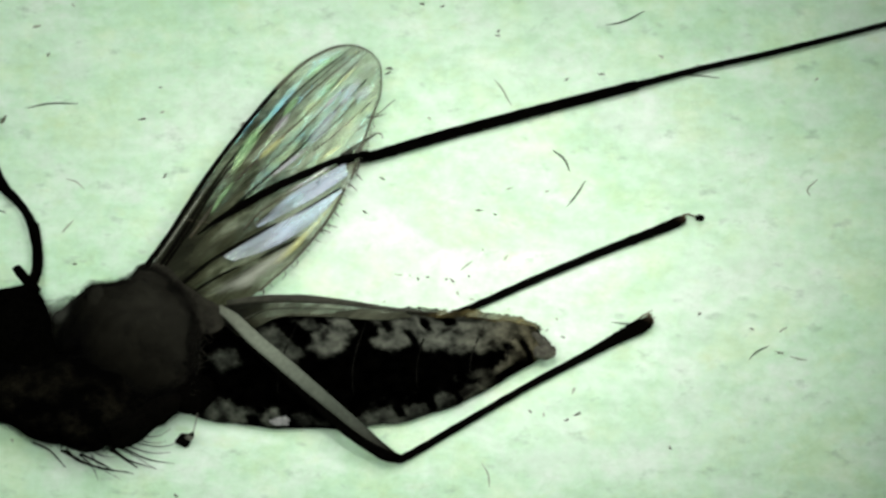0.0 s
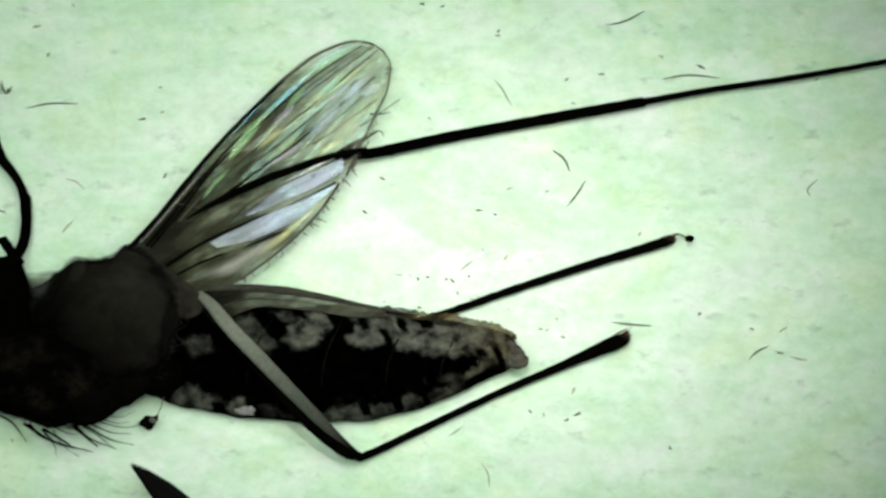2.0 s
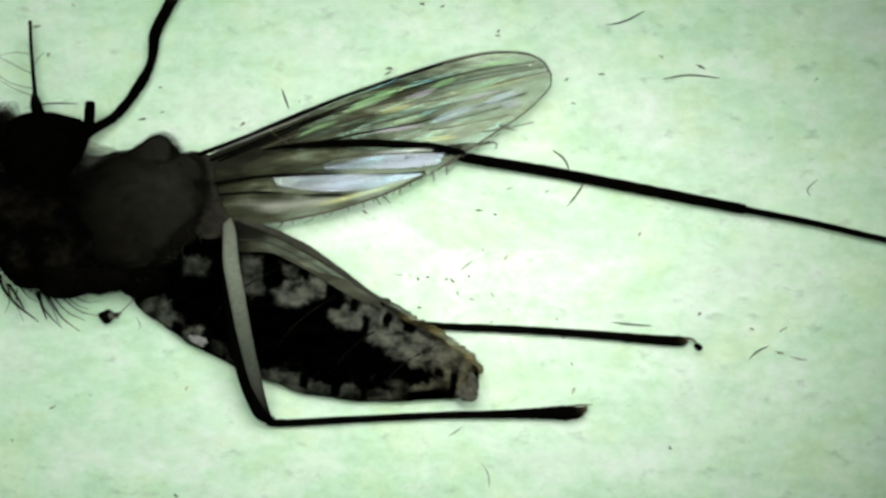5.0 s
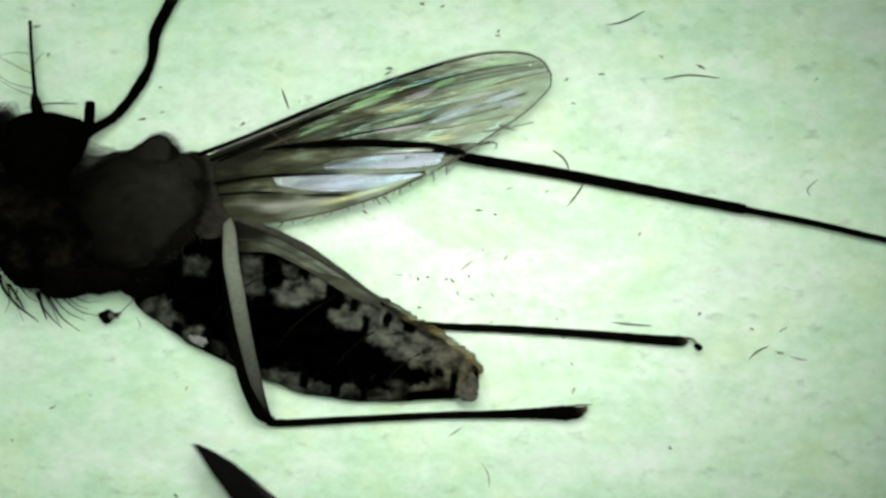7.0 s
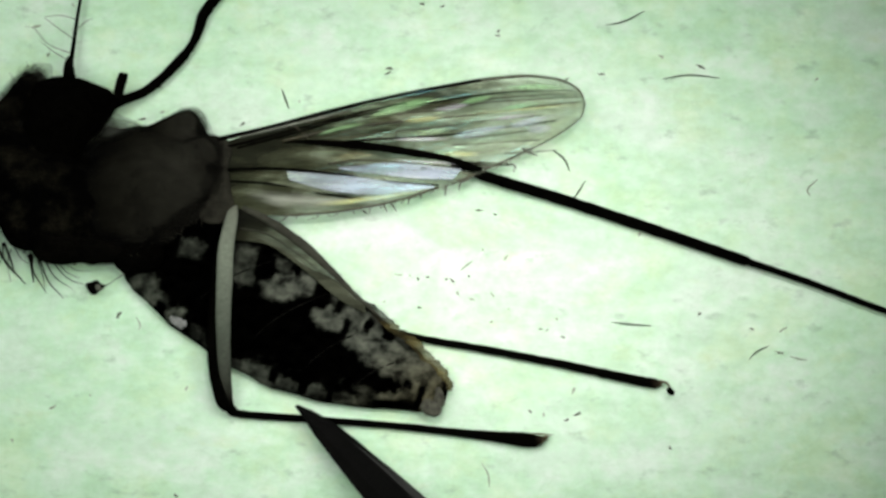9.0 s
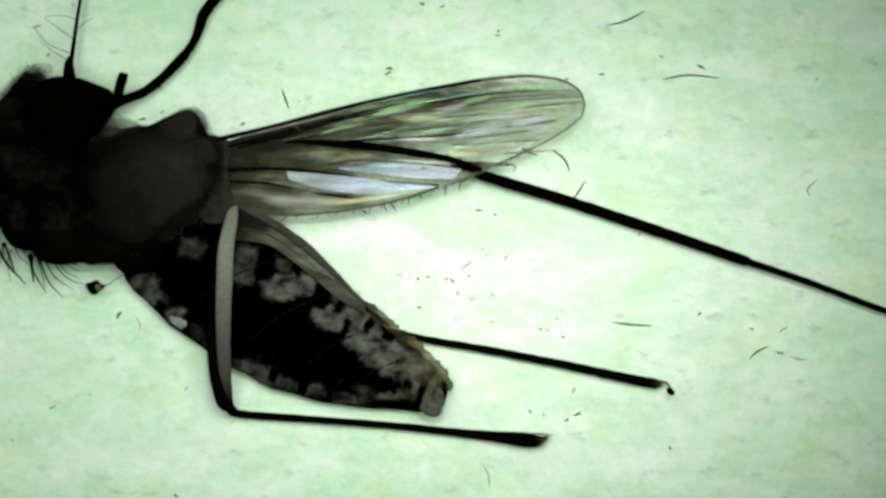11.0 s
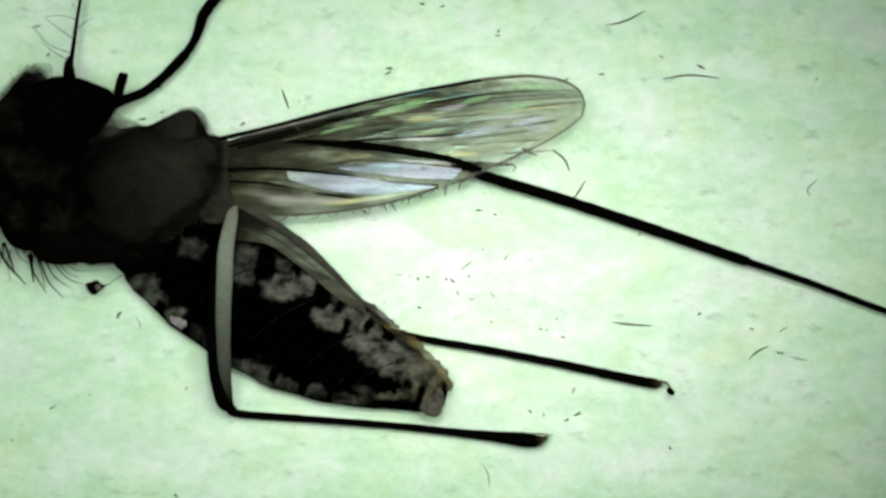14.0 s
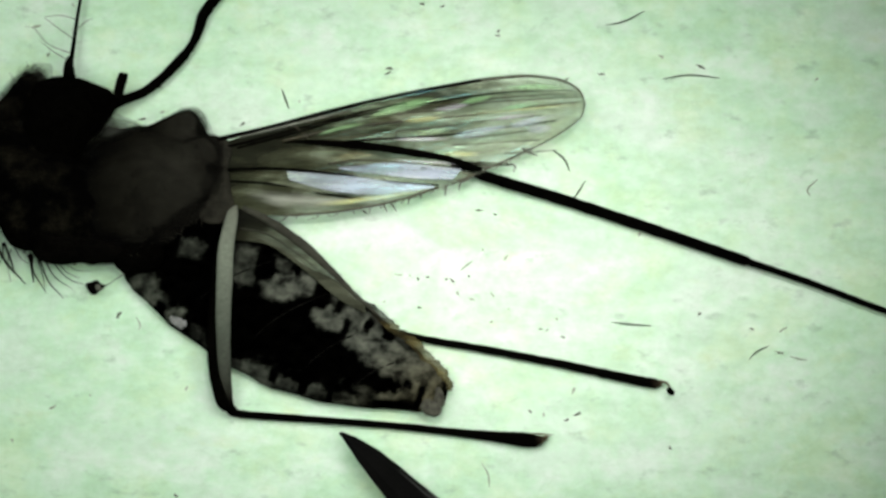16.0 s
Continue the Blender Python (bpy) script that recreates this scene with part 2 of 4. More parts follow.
# olive grey with shade put into the colour, darkest toward the head
BACK = graded("shaded_olive_grey_back", [(0.0, (0.0018, 0.0017, 0.0012)), (0.35, (0.009, 0.0088, 0.0064)), (0.62, (0.0150, 0.0148, 0.0113)), (0.85, (0.0185, 0.0182, 0.0142)), (1.0, (0.011, 0.0107, 0.0080))], 1300, 0.9, 0.6)
HINGE_SKIN = grained("brownish_wing_root", (0.006, 0.0059, 0.0045), (0.027, 0.0265, 0.0198), 1900, 0.9, fine=12000, spec=0.03)
BACK_HAIR = grained("olive_hair", (0.0025, 0.0024, 0.0018), (0.011, 0.0105, 0.008), 2600, 0.9, spec=0.03)
FEMUR = graded("pale_femur", [(0.0, (0.13, 0.142, 0.112)), (0.30, (0.165, 0.19, 0.148)), (0.62, (0.072, 0.085, 0.066)), (0.82, (0.032, 0.034, 0.027)), (0.95, (0.004, 0.004, 0.003))], 5000)
TIBIA = graded("black_shin", [(0.0, (0.0012, 0.0012, 0.001)), (0.80, (0.0015, 0.0014, 0.001)), (0.92, (0.03, 0.024, 0.016)), (1.0, (0.10, 0.075, 0.04))], 5000, 0.7)


# ---- shapes ----
def spline(points, n):
    """n places evenly spaced in parameter on a smooth curve through the points."""
    pts = [Vector(p) for p in points]
    ext = [2 * pts[0] - pts[1], *pts, 2 * pts[-1] - pts[-2]]
    out = []
    for i in range(n):
        s = i / (n - 1) * (len(pts) - 1)
        k = min(int(s), len(pts) - 2)
        f = s - k
        a, b, c, d = ext[k:k + 4]
        out.append(0.5 * (2 * b + (c - a) * f + (2 * a - 5 * b + 4 * c - d) * f * f + (3 * b - a - 3 * c + d) * f ** 3))
    return out


def closed(points, n):
    pts = [Vector(p) for p in points]
    out = []
    for i in range(n):
        s = i / n * len(pts)
        k, f = int(s), s - int(s)
        a, b, c, d = (pts[(k + j) % len(pts)] for j in (-1, 0, 1, 2))
        out.append(0.5 * (2 * b + (c - a) * f + (2 * a - 5 * b + 4 * c - d) * f * f + (3 * b - a - 3 * c + d) * f ** 3))
    return out


def lerp_list(values, f):
    s = f * (len(values) - 1)
    k = min(int(s), len(values) - 2)
    return values[k] + (values[k + 1] - values[k]) * (s - k)


def tube(points, radii, n=24, sides=8, rough=0.0, seed=0.0, squash=0.42):
    """A flattened limb or hair along a curve, in millimetres, with radii given evenly along it."""
    bm = bmesh.new()
    lay = bm.verts.layers.float.new("along")
    cs, rings = spline(points, n), []
    for i, c in enumerate(cs):
        t = (cs[min(i + 1, n - 1)] - cs[max(i - 1, 0)]).normalized()
        side = t.cross(Vector((0, 0, 1))).normalized()
        up = side.cross(t)
        r = lerp_list(radii, i / (n - 1))
        if rough:
            r *= 1 + rough * noise.noise(Vector((i * 0.7, seed, 0)))
        ring = []
        for j in range(sides):
            a = math.tau * j / sides
            k = 1 + (rough * noise.noise(Vector((i * 0.9, j * 1.3, seed + 5))) if rough else 0)
            v = bm.verts.new(c + side * (r * k * math.cos(a)) + up * (r * k * squash * math.sin(a)))
            v[lay] = i / (n - 1)
            ring.append(v)
        rings.append(ring)
    for a, b in zip(rings, rings[1:]):
        for j in range(sides):
            bm.faces.new((a[j], a[(j + 1) % sides], b[(j + 1) % sides], b[j]))
    bm.faces.new(rings[0][::-1])
    bm.faces.new(rings[-1])
    return bm


def join(*meshes):
    out = meshes[0]
    for bm in meshes[1:]:
        tmp = bpy.data.meshes.new("tmp")
        bm.to_mesh(tmp)
        bm.free()
        out.from_mesh(tmp)
        bpy.data.meshes.remove(tmp)
    return out


def pebble(outline, bottom, top, n=72, rings=16, rough=0.0, seed=0.0, power=2.0, slope=0.0):
    """A rounded body with the given outline seen from above, between two heights."""
    bm = bmesh.new()
    lay = bm.verts.layers.float.new("along")
    edge = closed(outline, n)
    mid = sum(edge, Vector()) / n
    x0, x1 = min(p.x for p in edge), max(p.x for p in edge)
    z0 = min(max(mid.z, tall(bottom) + 0.01), tall(top) - 0.01)
    crown, foot = tall(top) - z0, z0 - tall(bottom)

    def place(p, sgn, r):
        z = z0 + (crown if sgn > 0 else -foot) * max(0.0, 1 - r ** power) ** (1 / power)
        q = Vector((mid.x + (p.x - mid.x) * r, mid.y + (p.y - mid.y) * r, z))
        if rough:
            q += Vector((q.x - mid.x, q.y - mid.y, (q.z - z0) * 2)) * rough * noise.noise(q * 4 + Vector((seed, 0, 0)))
            q += Vector((0, 0, 0.25 * rough * noise.noise(q * 14)))
        v = bm.verts.new(q)
        # slope carries the painted shade over the far side
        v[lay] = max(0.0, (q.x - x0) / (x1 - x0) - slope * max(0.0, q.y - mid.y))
        return v

    rim = [place(p, 1, 1.0) for p in edge]
    for sgn in (1, -1):
        prev = rim
        for k in range(1, rings):
            r = math.cos(k / rings * math.pi / 2)
            cur = [place(p, sgn, r) for p in edge]
            for j in range(n):
                q = (prev[j], prev[(j + 1) % n], cur[(j + 1) % n], cur[j])
                bm.faces.new(q if sgn > 0 else q[::-1])
            prev = cur
        c = place(mid, sgn, 0.0)
        for j in range(n):
            q = (prev[j], prev[(j + 1) % n], c)
            bm.faces.new(q if sgn > 0 else q[::-1])
    return bm


def inset(outline, k):
    c = sum(outline, Vector()) / len(outline)
    return [c + (p - c) * k for p in outline]


def part(name, bm, material, parent=None, label="", smooth=True, origin=None):
    """Links a bmesh given in millimetres as one mesh object."""
    me = bpy.data.meshes.new(name)
    if origin is not None:
        bm.transform(Matrix.Translation(-Vector(origin)))
    bm.transform(Matrix.Scale(MM, 4))
    for f in bm.faces:
        f.smooth = smooth
    bm.to_mesh(me)
    bm.free()
    me.materials.append(material)
    ob = new(name, me)
    if parent is not None:
        ob.parent = parent
    if origin is not None:
        ob.location = Vector(origin) * MM
    return tagged(ob, label) if label else ob


# ---- the card and the table ----
def slab(x0, x1, y0, y1, z0, z1, cuts=0, relief=0.0):
    bm = bmesh.new()
    n = cuts + 1
    top = [[bm.verts.new((x0 + (x1 - x0) * i / n, y0 + (y1 - y0) * j / n, z1)) for i in range(n + 1)] for j in range(n + 1)]
    for j in range(n):
        for i in range(n):
            bm.faces.new((top[j][i], top[j][i + 1], top[j + 1][i + 1], top[j + 1][i]))
    rim = [top[0][i] for i in range(n)] + [top[j][n] for j in range(n)] + [top[n][n - i] for i in range(n)] + [top[n - j][0] for j in range(n)]
    low = [bm.verts.new((v.co.x, v.co.y, z0)) for v in rim]
    for i in range(len(rim)):
        k = (i + 1) % len(rim)
        bm.faces.new((rim[k], rim[i], low[i], low[k]))
    bm.faces.new(low[::-1])
    for row in top[1:-1]:
        for v in row[1:-1]:
            v.co.z += relief * (noise.noise(v.co * 0.35) + 0.4 * noise.noise(v.co * 1.6))
    return bm


table = part("table", slab(-220, 220, -220, 160, -12, -0.32), TABLE, smooth=False)
tagged(table, "plain matt grey table top under the card", "table", kind="structure")
card = part("ground_card", slab(-74, 74, -52, 52, -0.3, 0.0, 160, 0.0), CARD, smooth=False)
tagged(card, "pale mint green card with faint mottled paper grain", "card", kind="structure")

# ---- the mosquito ----
BASE = plan(300, 420, 0.0)
BASE.z = 0
mosquito = new("mosquito")
mosquito.location = BASE * MM
tagged(mosquito, "dead dark mosquito lying on its side with spread wing", "insect")


def limb(name, bm, material, parent=mosquito, label=""):
    if parent is mosquito:
        bm.transform(Matrix.Translation(-BASE))
        return part(name, bm, material, mosquito, label)
    bm.transform(Matrix.Translation(-BASE))
    return part(name, bm, material, parent, label)


def path(*rows):
    return [plan(u, v, low(h)) for u, v, h in rows]


# wing: a corrugated sheet between its front and hind margins
FRONT = path((372, 262, .40), (470, 228, .36), (600, 194, .28), (720, 166, .22), (850, 142, .17), (930, 134, .15), (990, 141, .14), (1024, 160, .14), (1036, 186, .14))
HIND = path((398, 345, .32), (430, 372, .28), (520, 383, .24), (640, 369, .2), (740, 348, .17), (815, 320, .15), (905, 285, .14), (975, 246, .14), (1024, 212, .14), (1036, 186, .14))
NU, NV = 120, 56


def wing_point(front, hind, u, v, lift=0.0, wave=0.018):
    a = spline_at(front, u)
    b = spline_at(hind, u)
    p = a.lerp(b, v)
    width = (b - a).length
    w = math.sin(v * 19 + 0.8 * math.sin(u * 3)) + 0.45 * math.sin(v * 43 + 2.0 * u) + 0.8 * noise.noise(Vector((u * 7, v * 9, 1.5)))
    p.z += wave * min(1, width / 0.5) * w * (1 - 0.4 * u) * min(1.0, 0.25 + 2.2 * u) + lift
    return p


def spline_at(points, u):
    pts = points
    s = u * (len(pts) - 1)
    k = min(int(s), len(pts) - 2)
    f = s - k
    b, c = pts[k], pts[k + 1]
    a = pts[k - 1] if k else 2 * b - c
    d = pts[k + 2] if k + 2 < len(pts) else 2 * c - b
    return 0.5 * (2 * b + (c - a) * f + (2 * a - 5 * b + 4 * c - d) * f * f + (3 * b - a - 3 * c + d) * f ** 3)


def sheet(front, hind, nu, nv, u0=0.0, u1=1.0, v0=0.0, v1=1.0, lift=0.0, thick=0.006, wave=0.018):
    bm = bmesh.new()
    lay, lay2 = bm.verts.layers.float.new("along"), bm.verts.layers.float.new("across")
    layers = []
    for dz in (thick / 2, -thick / 2):
        g = []
        for i in range(nu + 1):
            row = []
            for j in range(nv + 1):
                row.append(bm.verts.new(wing_point(front, hind, u0 + (u1 - u0) * i / nu, v0 + (v1 - v0) * j / nv, lift + dz, wave)))
                row[-1][lay], row[-1][lay2] = i / nu, j / nv
            g.append(row)
        layers.append(g)
    top, low = layers
    for i in range(nu):
        for j in range(nv):
            bm.faces.new((top[i][j], top[i][j + 1], top[i + 1][j + 1], top[i + 1][j]))
            bm.faces.new((low[i][j], low[i + 1][j], low[i + 1][j + 1], low[i][j + 1]))
    for i in range(nu):
        for j, a, b in ((0, top, low), (nv, low, top)):
            bm.faces.new((a[i][j], a[i + 1][j], b[i + 1][j], b[i][j]))
    bmesh.ops.remove_doubles(bm, verts=bm.verts, dist=0.0005)
    bmesh.ops.recalc_face_normals(bm, faces=bm.faces)
    return bm


def on_wing(p, front=FRONT, hind=HIND):
    """The height of the wing's upper face under a place seen in the eyepiece grid."""
    best = None
    for i in range(41):
        for j in range(21):
            q = wing_point(front, hind, i / 40, j / 20)
            e = (plan(p[0], p[1], q.z) - q).length
            if best is None or e < best[0]:
                best = (e, q.z)
    return plan(p[0], p[1], best[1] + 0.008)


wing = limb("wing", sheet(FRONT, HIND, NU, NV), MEMBRANE, mosquito, "smoky translucent wing membrane with iridescent sheen")


def vein(r0, r1, *pts, material=VEIN):
    r0, r1 = r0 / 190, r1 / 190
    return limb("vein", tube([on_wing(p) for p in pts], [r0, (r0 + r1) / 2, r1], 30, 6, 0.15, pts[0][0]), material, wing)


vein(5.4, 4.0, (385, 247), (480, 225), (600, 193), (720, 166), (850, 142), material=DARK)
vein(3.2, 1.6, (850, 142), (930, 135), (990, 142), (1024, 160), (1035, 186))
vein(3.6, 2.0, (392, 262), (470, 243), (560, 219), (640, 199), (720, 182), material=DARK)
vein(2.6, 1.0, (420, 262), (520, 236), (620, 208), (740, 186), (880, 165), (1012, 160), material=DARK)
vein(1.8, 1.0, (640, 208), (760, 196), (880, 180), (1026, 172))
vein(2.6, 1.2, (500, 250), (600, 228), (700, 216), (830, 204), (940, 190), (1030, 180))
vein(2.6, 1.2, (600, 252), (680, 246), (780, 240), (880, 227), (985, 214), material=DARK)
vein(1.6, 1.0, (660, 236), (760, 226), (860, 214), (960, 204))
vein(1.4, 0.9, (720, 196), (800, 184), (900, 172), (1000, 166))
vein(1.5, 0.9, (820, 244), (890, 238), (960, 226))
vein(1.4, 1.0, (800, 256), (860, 254), (955, 247))
vein(1.6, 1.0, (580, 290), (640, 284), (720, 288), (818, 298))
vein(3.6, 2.2, (400, 300), (500, 299), (600, 309), (700, 323), (776, 328), material=DARK)
vein(2.8, 2.2, (400, 320), (480, 326), (560, 341), (640, 353), material=DARK)
vein(2.2, 2.6, (500, 382), (600, 374), (700, 356), (776, 332))
vein(2.0, 1.2, (800, 326), (860, 300), (930, 268), (975, 246), (1024, 212), (1035, 186))
vein(1.2, 1.0, (520, 222), (540, 240), (560, 262))
vein(1.0, 0.8, (700, 246), (705, 222), (715, 214))


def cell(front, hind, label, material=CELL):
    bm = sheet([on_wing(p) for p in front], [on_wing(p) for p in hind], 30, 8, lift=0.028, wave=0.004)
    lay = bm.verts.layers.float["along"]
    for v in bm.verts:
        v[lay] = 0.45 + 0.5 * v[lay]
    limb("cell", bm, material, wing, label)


# glints and sheen painted on the wing as coloured cells and streaks
cell(((508, 307), (600, 314), (690, 325), (768, 333)), ((512, 322), (590, 343), (680, 348), (768, 336)), "wing cell with a painted bluish white sheen")
cell(((560, 360), (640, 352), (700, 346), (760, 337)), ((545, 371), (620, 366), (690, 354), (764, 340)), "painted yellowish sheen streak at the hind margin", CELL_YELLOW)
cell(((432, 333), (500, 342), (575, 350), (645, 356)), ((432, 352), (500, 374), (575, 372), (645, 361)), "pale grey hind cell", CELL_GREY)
cell(((645, 213), (690, 190), (735, 178), (768, 174)), ((645, 216), (690, 208), (735, 197), (768, 183)), "painted green glint on the wing", CELL_GREEN)
cell(((806, 187), (840, 175), (874, 171)), ((806, 191), (840, 187), (874, 177)), "painted green glint on the wing", CELL_GREEN)
cell(((870, 200), (910, 188), (960, 180)), ((870, 204), (910, 199), (960, 188)), "painted green glint on the wing", CELL_GREEN)
cell(((710, 216), (745, 210), (788, 209)), ((710, 220), (745, 222), (788, 217)), "painted yellow glint on the wing", CELL_YELLOW)
cell(((765, 196), (800, 188), (832, 184)), ((765, 201), (800, 200), (832, 191)), "painted lilac glint on the wing", CELL_LILAC)
cell(((690, 249), (740, 246), (800, 246)), ((690, 252), (740, 255), (800, 252)), "painted lilac glint on the wing", CELL_LILAC)
cell(((798, 244), (835, 230), (900, 220)), ((798, 250), (840, 249), (900, 234)), "painted bluish glint on the wing", CELL_BLUE)
cell(((900, 222), (940, 210), (985, 205)), ((900, 234), (940, 226), (980, 214)), "painted bluish glint on the wing", CELL_BLUE)
cell(((600, 299), (680, 292), (750, 296), (818, 303)), ((600, 303), (670, 312), (730, 320), (800, 322)), "wing cell with a painted pale blue sheen")
cell(((690, 284), (760, 288), (840, 292)), ((690, 289), (760, 294), (840, 298)), "painted lilac glint on the wing", CELL_LILAC)
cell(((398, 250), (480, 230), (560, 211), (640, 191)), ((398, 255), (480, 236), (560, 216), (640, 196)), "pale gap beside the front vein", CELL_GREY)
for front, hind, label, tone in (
        (((832, 204), (920, 196), (1018, 186)), ((832, 208), (920, 201), (1018, 190)), "painted yellow glint on the wing", CELL_YELLOW),
        (((880, 158), (940, 152), (1005, 156)), ((880, 166), (940, 162), (1005, 164)), "painted green glint on the wing", CELL_GREEN),
        (((930, 228), (950, 222), (980, 224)), ((930, 240), (955, 242), (978, 234)), "painted pale blue glint on the wing", CELL_BLUE),
        (((775, 274), (810, 271), (850, 274)), ((775, 281), (810, 282), (850, 281)), "painted yellow glint on the wing", CELL_YELLOW),
        (((560, 240), (600, 226), (650, 218)), ((560, 246), (600, 236), (650, 226)), "painted green glint on the wing", CELL_GREEN),
        (((745, 300), (785, 300), (817, 304)), ((745, 315), (775, 320), (802, 321)), "wing cell end with a painted deep blue sheen", CELL),
        (((860, 216), (900, 208), (950, 203)), ((860, 221), (900, 215), (950, 209)), "painted lilac glint on the wing", CELL_LILAC)):
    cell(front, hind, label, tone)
# torn wisps at the hind margin
for r, pts in ((1.6, ((893, 271), (930, 270), (986, 266))), (2.6, ((845, 299), (880, 294), (906, 291))), (2.2, ((925, 262), (935, 270), (952, 276))), (2.0, ((815, 321), (828, 318), (846, 306))), (1.6, ((905, 290), (912, 296), (908, 304)))):
    limb("wisp", tube([on_wing(p) for p in pts], [r / 190, r / 190, r * .4 / 190], 14, 5, .5, r), FRINGE, wing)
limb("torn_flap", tube([on_wing(p) for p in ((796, 288), (835, 291), (872, 291), (907, 292))], [.016, .034, .024, .006], 24, 8, .5, 3.3), FOLDED, wing, "torn grey flap at the wing's edge")
# small dark hairs along the hind margin
random.seed(4)
hairs = []
for i in range(30):
    u = 0.16 + 0.55 * i / 29 + random.uniform(-.012, .012)
    a = wing_point(FRONT, HIND, u, 1.0)
    b = wing_point(FRONT, HIND, u, 0.93)
    d = (a - b).normalized()
    s = Vector((d.y, -d.x, 0)) * random.uniform(-.2, .9)
    L = random.uniform(.05, .15)
    hairs.append(tube([a, a + (d + s * .4) * L * .5, a + (d * .8 + s) * L], [.005, .004, .002], 5, 4))
for i in range(7):
    u = random.uniform(.36, .56)
    a = wing_point(FRONT, HIND, u, 0.99)
    d = (a - wing_point(FRONT, HIND, u, 0.9)).normalized()
    L = random.uniform(.08, .17)
    q = a + (d + Vector((random.uniform(-.1, .9), random.uniform(-.4, .3), 0))) * L
    hairs.append(tube([a, (a + q) / 2 + Vector((0, 0, .01)), q], [.011, .008, .003], 6, 4))
limb("fringe", join(*hairs), FRINGE, wing, "ragged grey hair fringe")

# the second wing, folded back along the abdomen
FRONT2 = path((392, 360, 0.32), (475, 388, 0.34), (535, 428, 0.34), (585, 474, 0.33), (622, 511, 0.30), (645, 533, 0.26))
HIND2 = path((392, 424, 0.33), (465, 431, 0.34), (505, 453, 0.34), (550, 488, 0.33), (600, 530, 0.30), (648, 556, 0.26))
RIM = wing_material("olive_rim", (0.040, 0.036, 0.015), (0.135, 0.118, 0.047), 0.42, 0.82, 0.8, 0.0, film=False)
WINGBAND = grained("grey_olive_band", (0.012, 0.0126, 0.009), (0.042, 0.044, 0.032), 2200, 0.8, spec=0.1)
wing2 = limb("folded_wing", sheet(FRONT2, HIND2, 40, 12, wave=0.010), FOLDED, mosquito, "pale translucent second wing folded along the abdomen")
limb("vein", tube(path((430, 368, 0.34), (475, 391, 0.36), (535, 432, 0.36), (585, 478, 0.35), (622, 515, 0.32), (655, 545, 0.26), (690, 577, 0.18)), [.030, .046, .050, .036, .022, .016, .010], 30, 8, .12, 2, .5), WINGBAND, wing2)
limb("vein", tube(path((425, 404, 0.37), (472, 414, 0.39), (522, 446, 0.39), (570, 484, 0.37)), [.006, .006, .004], 30, 6, .1), WINGBAND, wing2)

# abdomen: a swollen, flattened body between two margins
UP = path((296, 356, .07), (412, 398, .07), (515, 454, .07), (600, 510, .07), (680, 570, .07), (748, 630, .07), (784, 670, .07), (798, 697, .07))
LO = path((200, 454, .045), (236, 510, .045), (312, 582, .045), (408, 649, .045), (502, 693, .045), (602, 716, .045), (690, 724, .045), (772, 730, .045))


def belly_point(u, a, lift=0.0):
    """On the abdomen's skin: u from the waist to the tip, a the angle round it from the upper margin."""
    p, q = spline_at(UP, u), spline_at(LO, u)
    mid, half = (p + q) / 2, (p - q) / 2
    shape = min(1.0, (0.55 + 1.6 * u)) * (1 - max(0, u - .75) ** 2 * 6)
    hz = (0.075 if math.sin(a) > 0 else 0.035) * shape
    rib = 1 + 0.018 * math.cos(u * math.tau * 7.5)
    end = 1.0 if u < 0.93 else math.sqrt(max(0.0, 1 - ((u - 0.93) / 0.07) ** 2))
    end = max(end, 0.02)
    k = rib * end
    c, s = math.cos(a), math.sin(a)
    r = mid + half * (c * k) + Vector((0, 0, s * hz * k))
    n = (half.normalized() * c + Vector((0, 0, s))).normalized()
    return r + n * lift


# pale patches of scales on the skin: middle, length and width in grid divisions, slant in degrees, and how pale
BACK_PATCHES = ((432, 470, 44, 74, 10, .72), (514, 506, 104, 46, -4, 1), (500, 468, 44, 26, 20, .7), (546, 478, 40, 44, 30, .75), (584, 562, 66, 44, 20, 1), (627, 566, 46, 50, 35, .9), (607, 520, 34, 52, 40, .7),
                (668, 618, 124, 62, 38, 1), (655, 572, 50, 40, 40, .6), (738, 664, 92, 64, 40, 1), (706, 608, 60, 40, 42, .7), (762, 718, 46, 34, -20, .9), (786, 690, 30, 46, 0, .75), (340, 440, 46, 40, 20, .6))
BELLY_PATCHES = ((262, 514, 76, 46, 62, .95), (236, 492, 30, 30, 50, .5), (311, 558, 34, 30, 0, 1), (292, 535, 40, 16, 45, .5), (362, 604, 56, 22, 38, .6), (345, 575, 70, 12, 30, .4), (450, 662, 60, 44, 15, .95), (420, 648, 34, 26, 30, .65),
                 (504, 683, 74, 36, 20, .75), (558, 701, 64, 38, 15, .85), (606, 713, 66, 34, 8, .95), (655, 724, 50, 14, 2, .7), (738, 731, 50, 12, 0, .8), (640, 690, 70, 18, 15, .6), (690, 702, 84, 16, -4, 1), (724, 706, 22, 34, 10, .8), (505, 650, 70, 8, 22, .4), (520, 676, 200, 14, 15, .55), (620, 704, 130, 14, 8, .6))
# black gaps that cut into them
GAPS = ((568, 524, 26, 46, 12), (471, 474, 30, 46, 8), (690, 592, 20, 26, 30), (651, 578, 12, 28, 30), (640, 540, 14, 26, 30), (612, 584, 10, 30, 20), (600, 545, 14, 22, 20), (690, 719, 74, 17, 2), (722, 682, 20, 12, 30), (788, 704, 18, 22, 20), (744, 700, 12, 40, 15),
        (530, 476, 10, 34, 10), (484, 664, 16, 24, 20), (538, 684, 14, 26, 20), (582, 700, 10, 26, 10), (282, 548, 14, 30, 20))


